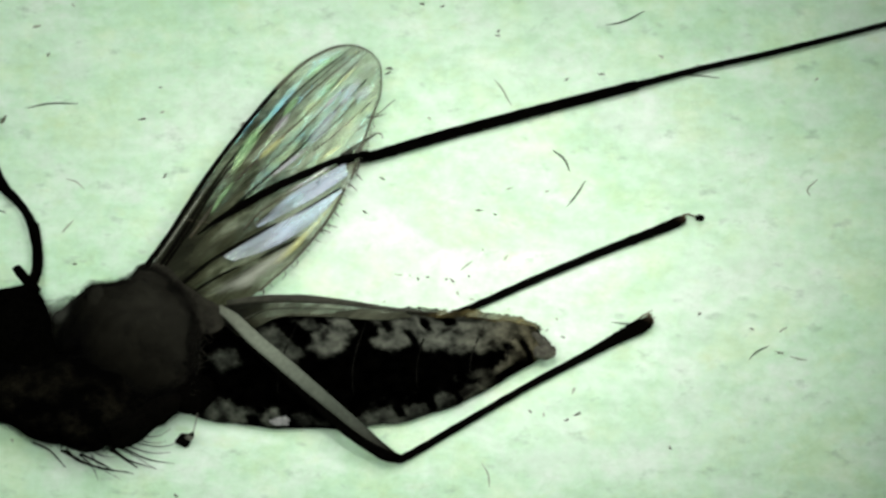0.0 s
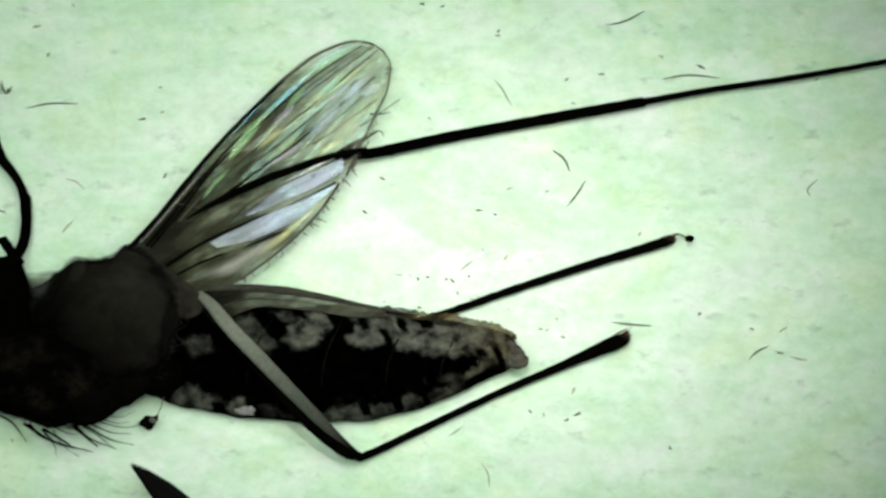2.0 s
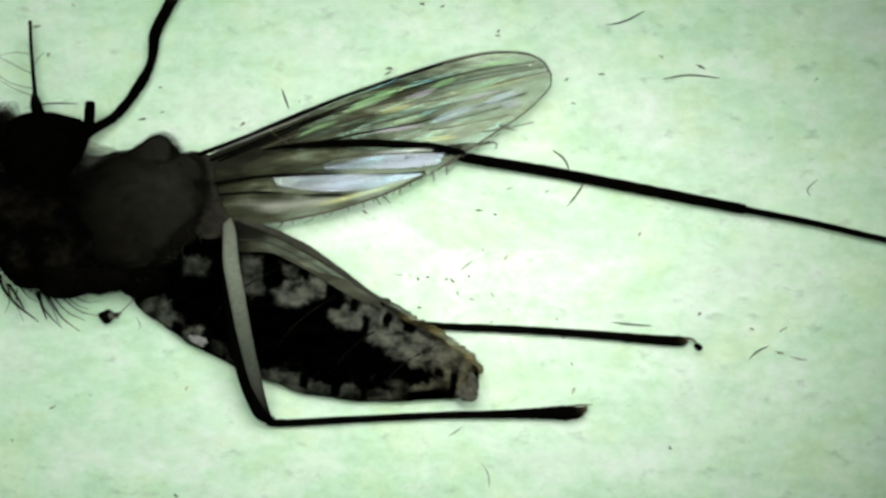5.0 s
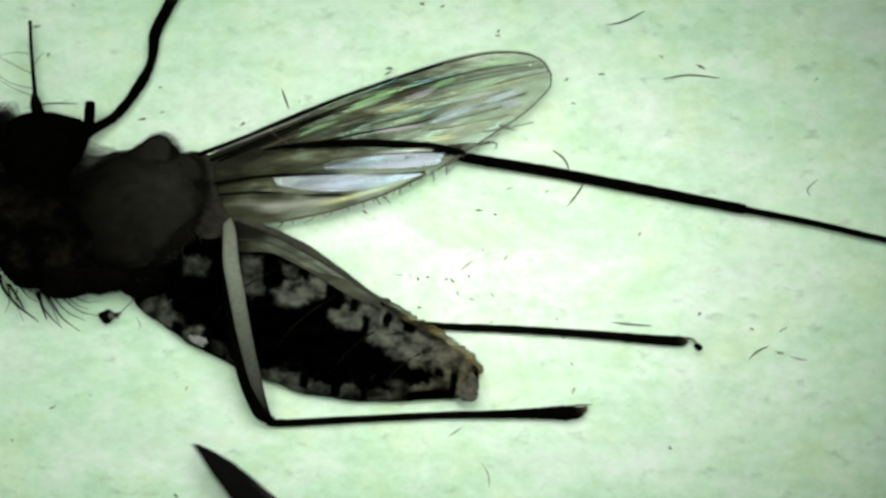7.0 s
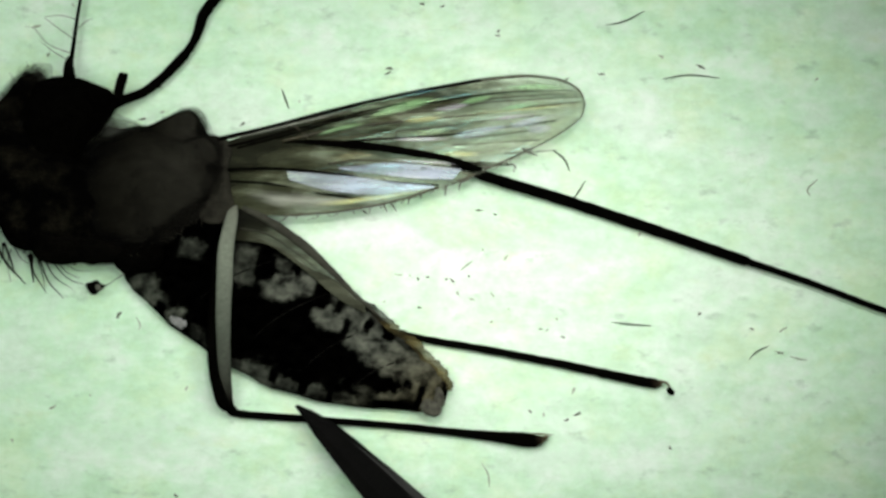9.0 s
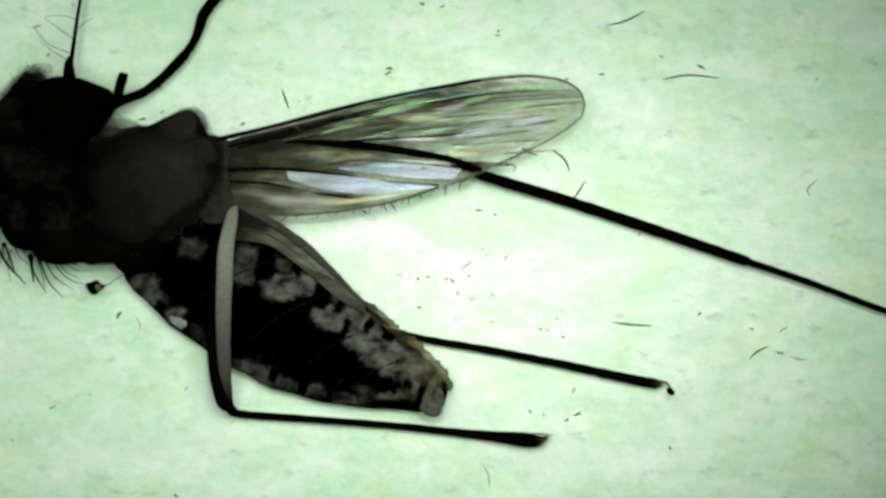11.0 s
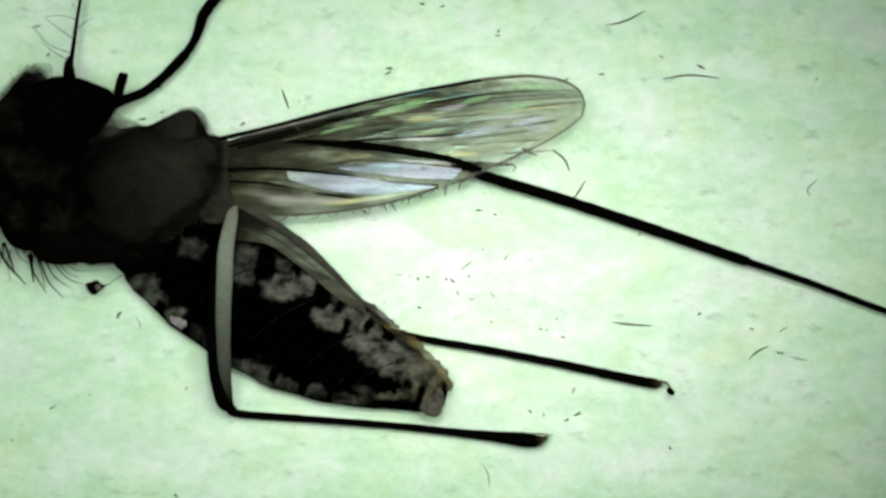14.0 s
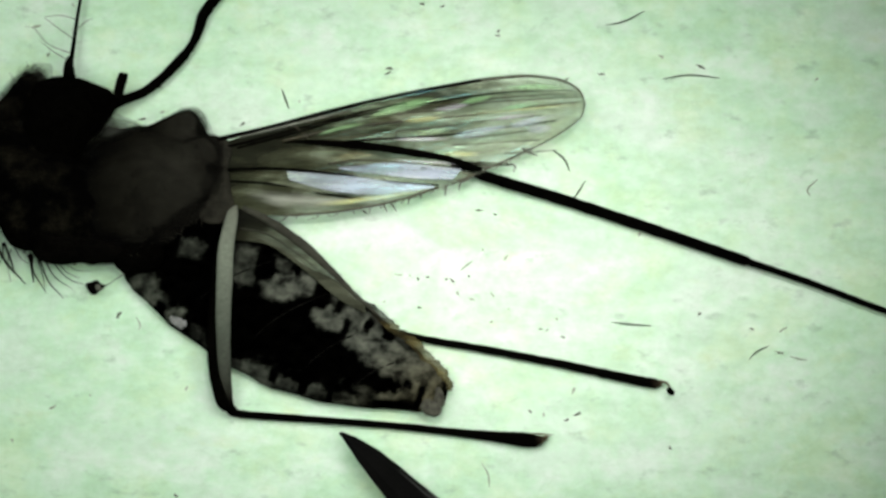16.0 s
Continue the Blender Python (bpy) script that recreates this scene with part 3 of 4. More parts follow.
def grid_of(p):
    """The reading of the eyepiece grid at a place in millimetres."""
    d = 200 - p.z * math.sin(ELEV) + p.y * math.cos(ELEV)
    return 784 + p.x / d * 38000, 441 - (p.y * math.sin(ELEV) + p.z * math.cos(ELEV)) / d * 38000


def inside(u, v, row, soft):
    cu, cv, length, width, slant = row[:5]
    c, s = math.cos(radians(slant)), math.sin(radians(slant))
    x, y = ((u - cu) * c + (v - cv) * s) / (length / 2), ((v - cv) * c - (u - cu) * s) / (width / 2)
    r = (abs(x) ** 5 + abs(y) ** 5) ** .2
    return max(0.0, min(1.0, (1 - r) * min(length, width) / 2 / soft + .5))


def pale_at(p):
    u, v = grid_of(p)
    w = Vector((u * .035, v * .035, 4))
    du, dv = 6 * noise.noise(w) + 5 * noise.noise(w * 3.5), 6 * noise.noise(w + Vector((0, 0, 7))) + 5 * noise.noise(w * 3.5 + Vector((0, 0, 7)))
    best = max(max(row[5] * inside(u + du, v + dv, row, 10) for row in BACK_PATCHES), max(row[5] * .86 * inside(u + du, v + dv, row, 10) for row in BELLY_PATCHES))
    return best * (1 - .95 * max(inside(u + du * .5, v + dv * .5, row, 5) for row in GAPS))


def belly():
    bm = bmesh.new()
    lay, end = bm.verts.layers.float.new("pale"), bm.verts.layers.float.new("tail")
    nu, na = 260, 150
    rows = []
    for i in range(nu + 1):
        row = []
        for j in range(na):
            a = math.tau * j / na
            k = pale_at(belly_point(i / nu, a)) if j <= na * 0.68 else 0.0
            v = bm.verts.new(belly_point(i / nu, a, 0.012 * noise.noise(Vector((i * .1, j * .17, 3))) + 0.007 * k * (1 + noise.noise(Vector((i * .3, j * .4, 9))))))
            v[lay], v[end] = k, min(1.0, max(0.0, i / nu - .62) / .3)
            row.append(v)
        rows.append(row)
    for a, b in zip(rows, rows[1:]):
        for j in range(na):
            bm.faces.new((a[j], a[(j + 1) % na], b[(j + 1) % na], b[j]))
    bm.faces.new(rows[0][::-1])
    bm.faces.new(rows[-1])
    bmesh.ops.recalc_face_normals(bm, faces=bm.faces)
    return bm


abdomen = limb("abdomen", belly(), BELLY, mosquito, "swollen black abdomen with pale side patches")


def plate(u0, u1, a0, a1, material, seed):
    """A pale patch of scales lying on the skin, with a ragged edge."""
    bm = bmesh.new()
    n, rings = 44, 6
    uc, ac = (u0 + u1) / 2, (a0 + a1) / 2
    prev = None
    for k in range(rings + 2):
        r = 1 - k / rings if k <= rings - 1 else 0.05
        cur = []
        for j in range(n):
            t = math.tau * j / n
            c, s = math.cos(t), math.sin(t)
            q = max(abs(c), abs(s)) ** -0.3
            w = 1 + 0.38 * noise.noise(Vector((c * 2.2, s * 2.2, seed))) + 0.26 * noise.noise(Vector((c * 6, s * 6, seed)))
            f = r * q * w
            u, a = uc + (u1 - u0) / 2 * c * f, ac + (a1 - a0) / 2 * s * f
            lift = (-0.01 if k == 0 else 0.016 + 0.009 * noise.noise(Vector((u * 60, a * 9, seed))))
            cur.append(bm.verts.new(belly_point(min(max(u, 0), .985), a, lift)))
        if prev:
            for j in range(n):
                bm.faces.new((prev[j], prev[(j + 1) % n], cur[(j + 1) % n], cur[j]))
        prev = cur
    bm.faces.new(prev)
    bmesh.ops.recalc_face_normals(bm, faces=bm.faces)
    return limb("scale_patch", bm, material, abdomen)


def D(a):
    return radians(a)


plate(.258, .300, D(146), D(166), WHITE, 31)
limb("rim", tube([belly_point(.36 + .60 * i / 20, D(6), .004) for i in range(21)], [.018, .052, .070, .074, .068, .034], 60, 9, .45, 4), RIM, abdomen, "translucent olive brown margin")
limb("tail_spot", pebble([belly_point(u, D(a), .018) for u, a in ((.955, 40), (.965, 48), (.968, 58), (.958, 62), (.95, 50))], .16, .25, 20, 5, .2, 6), BLACK, abdomen)
# pale brownish lobes at the tail's end
for u, v, size, turn in ((762, 721, 20, 15), (777, 703, 16, 75)):
    c, s = math.cos(radians(turn)), math.sin(radians(turn))
    lobe = [plan(u + size * (math.cos(t) * c - .62 * math.sin(t) * s), v + size * (math.cos(t) * s + .62 * math.sin(t) * c), .12) for t in (0, .9, 1.8, 2.7, 3.6, 4.5, 5.4)]
    limb("tail_lobe", pebble(lobe, 0.06, 0.165, 28, 6, rough=.15, seed=u), TIP, abdomen, "pale brownish tail lobe")
# faint seams between the abdomen's rings
SEAM = grained("dark_grey_seam", (0.0004, 0.0004, 0.0003), (0.0075, 0.0076, 0.0064), 4200, 0.9, spec=0.0)
for u in (.27, .42, .565, .70, .83):
    limb("seam", tube([belly_point(u + .01 * math.sin(a * .05), D(a), .004) for a in range(40, 125, 8)], [.003, .009, .003], 24, 5, .5, u), SEAM, abdomen)

# thorax, head and breast
THORAX = path((160, 266, .15), (206, 247, .15), (245, 234, .15), (285, 232, .15), (325, 246, .15), (350, 252, .15), (375, 248, .15), (396, 268, .15), (402, 315, .15), (384, 362, .15), (335, 395, .15), (285, 430, .15), (225, 455, .15), (130, 435, .15), (118, 335, .15))
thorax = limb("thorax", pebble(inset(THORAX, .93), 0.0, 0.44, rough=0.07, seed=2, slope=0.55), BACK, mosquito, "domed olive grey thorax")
HEAD = path((58, 156, .3), (100, 144, .3), (150, 150, .3), (190, 165, .3), (206, 180, .3), (194, 210, .3), (177, 232, .3), (155, 252, .3), (130, 282, .3), (100, 292, .3), (60, 284, .3), (38, 225, .3), (42, 182, .3))
head = limb("head", pebble(HEAD, 0.03, 0.58, rough=0.04, seed=9), BLACK, mosquito, "black rounded head")
EYE_SHAPE = path((70, 180, .5), (120, 165, .5), (165, 180, .5), (170, 225, .5), (125, 255, .5), (75, 240, .5))
limb("eye", pebble(EYE_SHAPE, 0.3, 0.66, 40, 10, rough=0.02, seed=1), BLACK, head)
BREAST = path((-48, 262, .2), (-15, 214, .2), (30, 208, .2), (80, 258, .2), (150, 292, .2), (200, 352, .2), (205, 427, .2), (150, 455, .2), (90, 454, .2), (36, 440, .2), (0, 404, .2), (-28, 364, .2), (-40, 318, .2))
breast = limb("breast", pebble(BREAST, 0.0, 0.38, rough=0.10, seed=5), BREAST_HIDE, mosquito, "dark bristly underside of the thorax")
limb("scale_tuft", pebble(path((50, 430, .2), (90, 425, .2), (150, 430, .2), (215, 440, .2), (220, 462, .2), (140, 466, .2), (70, 462, .2)), 0.05, 0.36, 40, 8, rough=0.15, seed=8), DARK, breast)
NECK = path((190, 440, .2), (250, 425, .2), (300, 440, .2), (280, 480, .2), (215, 490, .2))
limb("waist", pebble(inset(NECK, .85), 0.03, 0.26, 40, 10, rough=0.1, seed=3), BLACK, mosquito)

HINGE = path((368, 244, .3), (398, 248, .3), (412, 264, .3), (406, 300, .3), (410, 340, .3), (416, 378, .3), (392, 396, .3), (352, 382, .3), (364, 320, .3))
limb("wing_hinge", pebble(HINGE, 0.04, 0.22, 48, 8, rough=0.06, seed=6), HINGE_SKIN, thorax, "brownish translucent wing root")
TUFT = path((-14, 222, .2), (2, 182, .2), (30, 150, .2), (52, 132, .2), (76, 140, .2), (70, 196, .2), (26, 244, .2))
limb("collar_tuft", pebble(TUFT, 0.03, 0.34, 40, 8, rough=0.18, seed=7), BREAST_HIDE, breast, "fuzzy speckled tuft behind the head")

# bristles
def bristle(parent, r, *pts):
    limb("bristle", tube(path(*pts), [r / 190, r * .7 / 190, r * .25 / 190], 10, 5), DARK, parent)


for r, pts in (
        (2.6, ((-34, 372, .2), (-25, 398, .15), (-31, 435, .1))), (3.4, ((-11, 408, .2), (5, 456, .15), (45, 503, .1))),
        (2.8, ((8, 430, .2), (21, 465, .12), (25, 484, .1))), (2.4, ((51, 452, .2), (62, 486, .12), (83, 519, .08))),
        (2.2, ((70, 458, .2), (87, 500, .12), (113, 528, .08))), (1.6, ((78, 458, .2), (98, 491, .12), (127, 511, .08))),
        (1.4, ((90, 460, .2), (122, 494, .12), (160, 507, .08))), (3.0, ((-4, 412, .2), (-3, 441, .12), (25, 484, .1))),
        (4.2, ((56, 450, .2), (57, 475, .14), (60, 500, .1))), (2.0, ((5, 430, .2), (9, 464, .12), (40, 495, .1))),
        (1.4, ((26, 436, .2), (36, 456, .12), (51, 467, .1))), (1.2, ((0, 440, .2), (2, 462, .12), (-10, 480, .1))),
        (1.2, ((20, 440, .2), (14, 468, .12), (20, 500, .08))), (1.4, ((66, 458, .2), (76, 488, .12), (80, 512, .08))),
        (1.2, ((100, 460, .2), (118, 482, .12), (140, 492, .08))), (1.0, ((110, 460, .2), (135, 478, .12), (165, 480, .08)))):
    bristle(breast, r, *pts)
random.seed(11)
for i in range(26):
    a = Vector((random.uniform(-20, 60), random.uniform(170, 235), 0))
    d = Vector((random.uniform(-30, 5), random.uniform(-28, -4), 0))
    bristle(breast, 0.8, (a.x, a.y, .35), (a.x + d.x * .5, a.y + d.y * .6, .4), (a.x + d.x, a.y + d.y, .38))
SHOULDER = path((240, 242, .15), (275, 222, .15), (306, 207, .15), (332, 198, .15), (350, 204, .15), (362, 226, .15), (366, 262, .15), (310, 290, .15), (258, 280, .15))
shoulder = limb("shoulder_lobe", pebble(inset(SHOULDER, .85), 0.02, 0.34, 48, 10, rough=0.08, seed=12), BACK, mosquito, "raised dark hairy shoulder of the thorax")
for i in range(30):
    f = i / 29
    p = spline_at(THORAX[8:13], f)
    q = p + Vector((random.uniform(-.05, .12), random.uniform(-.16, -.04), random.uniform(0, .15)))
    limb("bristle", tube([p, (p + q) / 2 + Vector((0, 0, .04)), q], [.006, .005, .002], 6, 4), OLIVE, thorax)

def fur(outline, count, z0, z1, length, inner=0.84):
    """Many short tapered hairs round the rim of a body, as one bmesh."""
    bm = bmesh.new()
    ring = closed(outline, 240)
    mid = sum(ring, Vector()) / 240
    for i in range(count):
        e = ring[random.randrange(240)]
        p = mid + (e - mid) * random.uniform(inner, 1.0)
        p.z = random.uniform(z0, z1)
        d = ((p - mid).normalized() + Vector((random.uniform(-.8, .8), random.uniform(-.8, .8), random.uniform(0, .7)))).normalized()
        side = d.cross(Vector((0, 0, 1))).normalized() * 0.0022
        up = Vector((0, 0, 0.004))
        tip = bm.verts.new(p + d * random.uniform(.4, 1.0) * length)
        a, b, c = bm.verts.new(p - side), bm.verts.new(p + side), bm.verts.new(p + up)
        bm.faces.new((a, b, tip))
        bm.faces.new((b, c, tip))
        bm.faces.new((c, a, tip))
    return bm


tagged(limb("fur", fur(inset(THORAX, .94), 9000, .06, .20, .055, .80), BACK_HAIR, thorax, "dense short olive hairs"), kind="stuff")
tagged(limb("fur", fur(inset(SHOULDER, .86), 2000, .06, .16, .05, .78), BACK_HAIR, shoulder, "dense short olive hairs"), kind="stuff")
GREY_SHELL = wing_material("grey_soft_shell", (0.05, 0.053, 0.046), (0.10, 0.106, 0.09), 0.06, 0.20, 0.9, 0.0, film=False)
OLIVE_SHELL = wing_material("olive_soft_shell", (0.004, 0.0039, 0.003), (0.010, 0.0098, 0.0074), 0.06, 0.20, 0.9, 0.0, film=False)
# growing translucent shells, added to imitate an out-of-focus outline
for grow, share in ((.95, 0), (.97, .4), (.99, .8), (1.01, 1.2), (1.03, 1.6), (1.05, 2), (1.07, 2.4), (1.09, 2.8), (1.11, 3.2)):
    limb("soft_shell", pebble(inset(THORAX, grow), 0.02 + 0.01 * share, 0.44 - 0.05 * share, rough=0.08, seed=2 + share), OLIVE_SHELL, thorax, "translucent olive shell softening the outline")
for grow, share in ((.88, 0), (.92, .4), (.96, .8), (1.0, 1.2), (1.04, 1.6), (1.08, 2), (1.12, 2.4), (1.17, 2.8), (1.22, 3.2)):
    limb("soft_shell", pebble(inset(SHOULDER, grow), 0.02 + 0.01 * share, 0.34 - 0.05 * share, 48, 8, rough=0.08, seed=12 + share), OLIVE_SHELL, shoulder, "translucent olive shell softening the outline")
# haze between head and thorax, imitated by nested translucent shells
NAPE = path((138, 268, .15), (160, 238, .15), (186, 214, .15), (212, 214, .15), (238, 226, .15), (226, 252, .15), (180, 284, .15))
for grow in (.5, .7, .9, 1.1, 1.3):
    limb("nape_haze", pebble(inset(NAPE, grow), 0.02, 0.16, 32, 6, rough=0.12, seed=grow * 9), GREY_SHELL, head, "thin grey shell imitating haze behind the head")
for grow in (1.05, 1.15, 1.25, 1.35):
    limb("tuft_shell", pebble(inset(TUFT, grow), 0.02, 0.24, 32, 6, rough=0.15, seed=grow * 5), GREY_SHELL, breast, "thin grey translucent shell round the tuft")
tagged(limb("fur", fur(HEAD, 3500, .06, .20, .045), DARK, head, "dense short dark hairs"), kind="stuff")
tagged(limb("fur", fur(TUFT, 900, .06, .22, .10), OLIVE, breast, "short brown hairs"), kind="stuff")
tagged(limb("fur", fur(BREAST, 5000, .05, .24, .08), DARK, breast, "dense short dark hairs"), kind="stuff")

# halter: a small dark knob on a pale stalk
halter = limb("halter", pebble(path((152, 499, .06), (168, 496, .06), (186, 506, .06), (181, 514, .06), (162, 515, .06), (152, 508, .06)), 0.01, 0.07, 24, 8, rough=.25, seed=4), DARK, mosquito, "small dark knobbed balancer")
limb("stalk", tube(path((184, 508, .06), (205, 495, .12), (228, 478, .2)), [.006, .004, .008], 10, 6), FRINGE, halter)
limb("scale", pebble(path((170, 502, .12), (182, 505, .12), (181, 511, .12), (170, 511, .12)), 0.05, 0.085, 14, 4), FRINGE, halter)

# antenna with thin whorl hairs
antenna = limb("antenna", tube(path((122, 148, .24), (127, 105, .16), (133, 60, .12), (139, 20, .1), (147, -24, .08)), [.030, .022, .019, .017, .016], 40, 8, .12), BLACK, mosquito, "thin straight black antenna")
limb("socket", pebble(path((114, 122, .3), (123, 110, .3), (130, 123, .3), (134, 148, .3), (118, 152, .3), (112, 140, .3)), 0.2, 0.42, 24, 8, .1), DARK, antenna)
for pts in (((125, 95, .15), (85, 78, .1), (62, 52, .06), (45, 46, .04)), ((128, 68, .13), (100, 48, .1), (78, 30, .06)), ((122, 108, .15), (95, 92, .1), (70, 72, .06)), ((131, 60, .12), (150, 40, .1), (163, 34, .06)), ((136, 35, .11), (110, 28, .08), (80, 30, .06))):
    limb("hair", tube(path(*pts), [.005, .004, .0025], 12, 4), FRINGE, antenna)

# broken-off palp beside the foreleg
limb("palp", tube(path((207, 182, .3), (211, 160, .3), (215, 145, .3), (219, 131, .3)), [.05, .05, .052, .045], 12, 10, .1), BLACK, mosquito, "short black stump")
foreleg = limb("foreleg", tube(path((165, 215, .12), (205, 184, .08), (255, 163, .05), (290, 136, .045), (325, 100, .04)), [.062, .058, .052, .05, .056], 30, 10, .1, 3), BLACK, mosquito, "kinked black foreleg")
foreshin = limb("shin", tube(path((322, 104, .04), (342, 76, .04), (352, 52, .04), (362, 24, .04), (396, -21, .04), (438, -67, .04)), [.05, .040, .048, .056, .058, .062], 30, 10, .12, 8), TIBIA, foreleg)
for i in range(14):
    a = plan(436 + random.uniform(-8, 8), -64 + random.uniform(-6, 6), .1)
    limb("hair", tube([a, a + Vector((random.uniform(0, .12), random.uniform(.03, .14), random.uniform(-.05, .03)))], [.006, .002], 4, 4), BROWN, foreleg)

# hind leg with pale thigh, bent at the knee
bent = limb("bent_leg", tube(path((413, 366, .26), (409, 392, .56), (400, 440, .68), (397, 505, .70), (395, 572, .66), (397, 640, .48), (401, 690, .22), (408, 718, .10)), [.042, .062, .075, .076, .070, .062, .052, .030], 50, 12, .05, 1), FEMUR, mosquito, "pale greyish thigh darkening to the knee")
limb("thigh_underside", tube(path((390, 425, .58), (382, 500, .60), (378, 580, .56), (380, 650, .38), (392, 706, .18), (403, 724, .09)), [.03, .045, .055, .06, .062, .05], 40, 10, .05, 6), BLACK, bent)
limb("shin", tube(path((398, 706, .10), (408, 723, .06), (428, 733, .03), (560, 743, .03), (700, 754, .03), (820, 767, .03), (880, 773, .035), (925, 778, .04), (947, 780, .04), (960, 777, .035), (969, 772, .03)), [.050, .054, .045, .042, .041, .050, .065, .086, .076, .042, .012], 90, 10, .12, 2), TIBIA, bent)
limb("spur", tube(path((938, 768, .04), (954, 768, .04), (968, 769, .035), (980, 770, .03)), [.010, .012, .009, .003], 14, 6, .2, 3), BROWN, bent, "translucent brown spur")
for i in range(4):
    a = plan(963 - 2 * i, 774 + 4 * i, .06)
    limb("hair", tube([a, a + Vector((random.uniform(.02, .06), random.uniform(-.01, .04), 0))], [.006, .002], 4, 4), BROWN, bent)

# straight leg under the abdomen
straight = limb("straight_leg", tube(path((590, 562, .03), (740, 598, .03), (860, 619, .03), (1000, 646, .03), (1110, 670, .03), (1158, 679, .03), (1171, 681, .03)), [.03, .041, .046, .049, .057, .062, .018], 60, 10, .12, 7), TIBIA, mosquito, "straight black leg with a hooked tip")
limb("hook", tube(path((1166, 675, .03), (1180, 678, .03), (1186, 688, .03)), [.02, .012, .01], 10, 6), BROWN, straight)
limb("claw", pebble(path((1179, 690, .06), (1187, 688, .06), (1194, 696, .06), (1186, 698, .06)), 0.02, 0.1, 14, 5), BLACK, straight)

# long leg that passes under the wing
long_leg = limb("long_leg", tube([on_wing(q) + Vector((0, 0, .03)) for q in ((500, 256), (560, 256), (660, 264), (740, 276), (800, 287), (852, 305))], [.008, .034, .050, .046, .036, .030], 40, 10, .12, 5), BLACK, mosquito, "long thin black leg lying across the wing")
limb("shin", tube(path((800, 290, .09), (868, 315, .06), (1000, 355, .04), (1160, 408, .04), (1322, 463, .04)), [.040, .064, .067, .065, .060], 50, 10, .10, 9), BLACK, long_leg)
limb("foot", tube(path((1318, 462, .04), (1334, 467, .04), (1440, 503, .035), (1560, 548, .035), (1740, 610, .03), (1900, 662, .03)), [.052, .042, .038, .036, .032, .028], 60, 8, .10, 4), BLACK, long_leg)

# ---- dissecting needle ----
needle = new("dissecting_needle")
tagged(needle, "blackened steel dissecting needle with a flat pointed tip", "tool")


def blade(rows, ridge):
    """A flat point along +x: rows of (distance, left, right, thickness) in millimetres."""
    bm = bmesh.new()
    rings = []
    for d, l, r, t in rows:
        rings.append([bm.verts.new(q) for q in ((d, l, 0), (d, l * .55, t * .8), (d, r * ridge, t), (d, r, t * .3), (d, r * .7, -t * .6), (d, l * .6, -t * .7))])
    for a, b in zip(rings, rings[1:]):
        for j in range(6):
            bm.faces.new((a[j], a[(j + 1) % 6], b[(j + 1) % 6], b[j]))
    bm.faces.new(rings[0][::-1])
    bm.faces.new(rings[-1])
    bmesh.ops.recalc_face_normals(bm, faces=bm.faces)
    return bm


part("point", blade([(0, .02, -.02, .008), (.14, .085, -.04, .02), (.4, .16, -.085, .04), (.7, .20, -.12, .055), (1.2, .24, -.17, .07), (2, .29, -.235, .085), (3, .315, -.31, .10), (4.5, .36, -.37, .13), (8, .45, -.5, .25), (14, .75, -.75, .5)], .35), STEEL, needle, smooth=False)
part("bevel", blade([(.5, .15, .12, .02), (.8, .205, .15, .035), (1.2, .255, .19, .045), (2, .325, .23, .06), (3, .365, .25, .075), (4.5, .43, .29, .10), (8, .52, .40, .2)], 1.0), STEEL_EDGE, needle, "slightly lighter grey bevel along the edge", smooth=False)
part("handle", tube([(13, 0, .25), (15, 0, .7), (19, 0, 2.2), (60, 0, 20), (105, 0, 40), (110, 0, 42)], [.8, 1.2, 1.9, 2.2, 2.1, 1.4], 40, 20, squash=1.0), STEEL, needle)

# ---- fibres and crumbs on the card ----
def fibre(r, pts, material=FIBRE):
    ps = [plan(u, v, r / 190 * .8) for u, v in pts]
    mid = ps[len(ps) // 2].copy()
    mid.z = 0
    bm = tube(ps, [r * .25 / 190, r * .85 / 190, r * .85 / 190, r * .35 / 190], 16, 6, .2, pts[0][0])
    ob = part("fibre", bm, material, None, origin=mid)
    tagged(ob, "fine curved dark hair lying on the card" if material is FIBRE else "faint grey hair lying on the card", "fibre", "hairs on the card")


for r, pts in ((2.0, ((1072, 45), (1105, 38), (1140, 20))), (1.9, ((1172, 140), (1222, 133), (1274, 139))), (2.1, ((978, 266), (998, 281), (1008, 303))),
               (1.8, ((1003, 366), (1020, 345), (1036, 320))), (2.0, ((1082, 570), (1115, 574), (1153, 577))), (1.8, ((1325, 636), (1340, 622), (1360, 613))),
               (1.9, ((45, 192), (90, 183), (138, 184))), (2.0, ((499, 158), (505, 175), (511, 192)))):
    fibre(r, pts)
for r, pts in ((1.5, ((875, 140), (890, 160), (905, 188))), (1.6, ((110, 413), (120, 400), (130, 391))), (1.5, ((117, 317), (135, 322), (149, 335))),
               (1.6, ((795, 771), (805, 765), (819, 755))), (1.4, ((853, 820), (864, 840), (866, 862))), (1.7, ((1434, 348), (1429, 335), (1446, 318))),
               (1.5, ((814, 479), (825, 470), (837, 461))), (1.5, ((1378, 589), (1384, 584), (1394, 579))), (1.5, ((1398, 631), (1412, 635), (1429, 637))),
               (1.4, ((1370, 622), (1380, 624), (1388, 628))), (1.3, ((240, 560), (248, 575), (246, 584)))):
    fibre(r, pts, FIBRE_PALE)


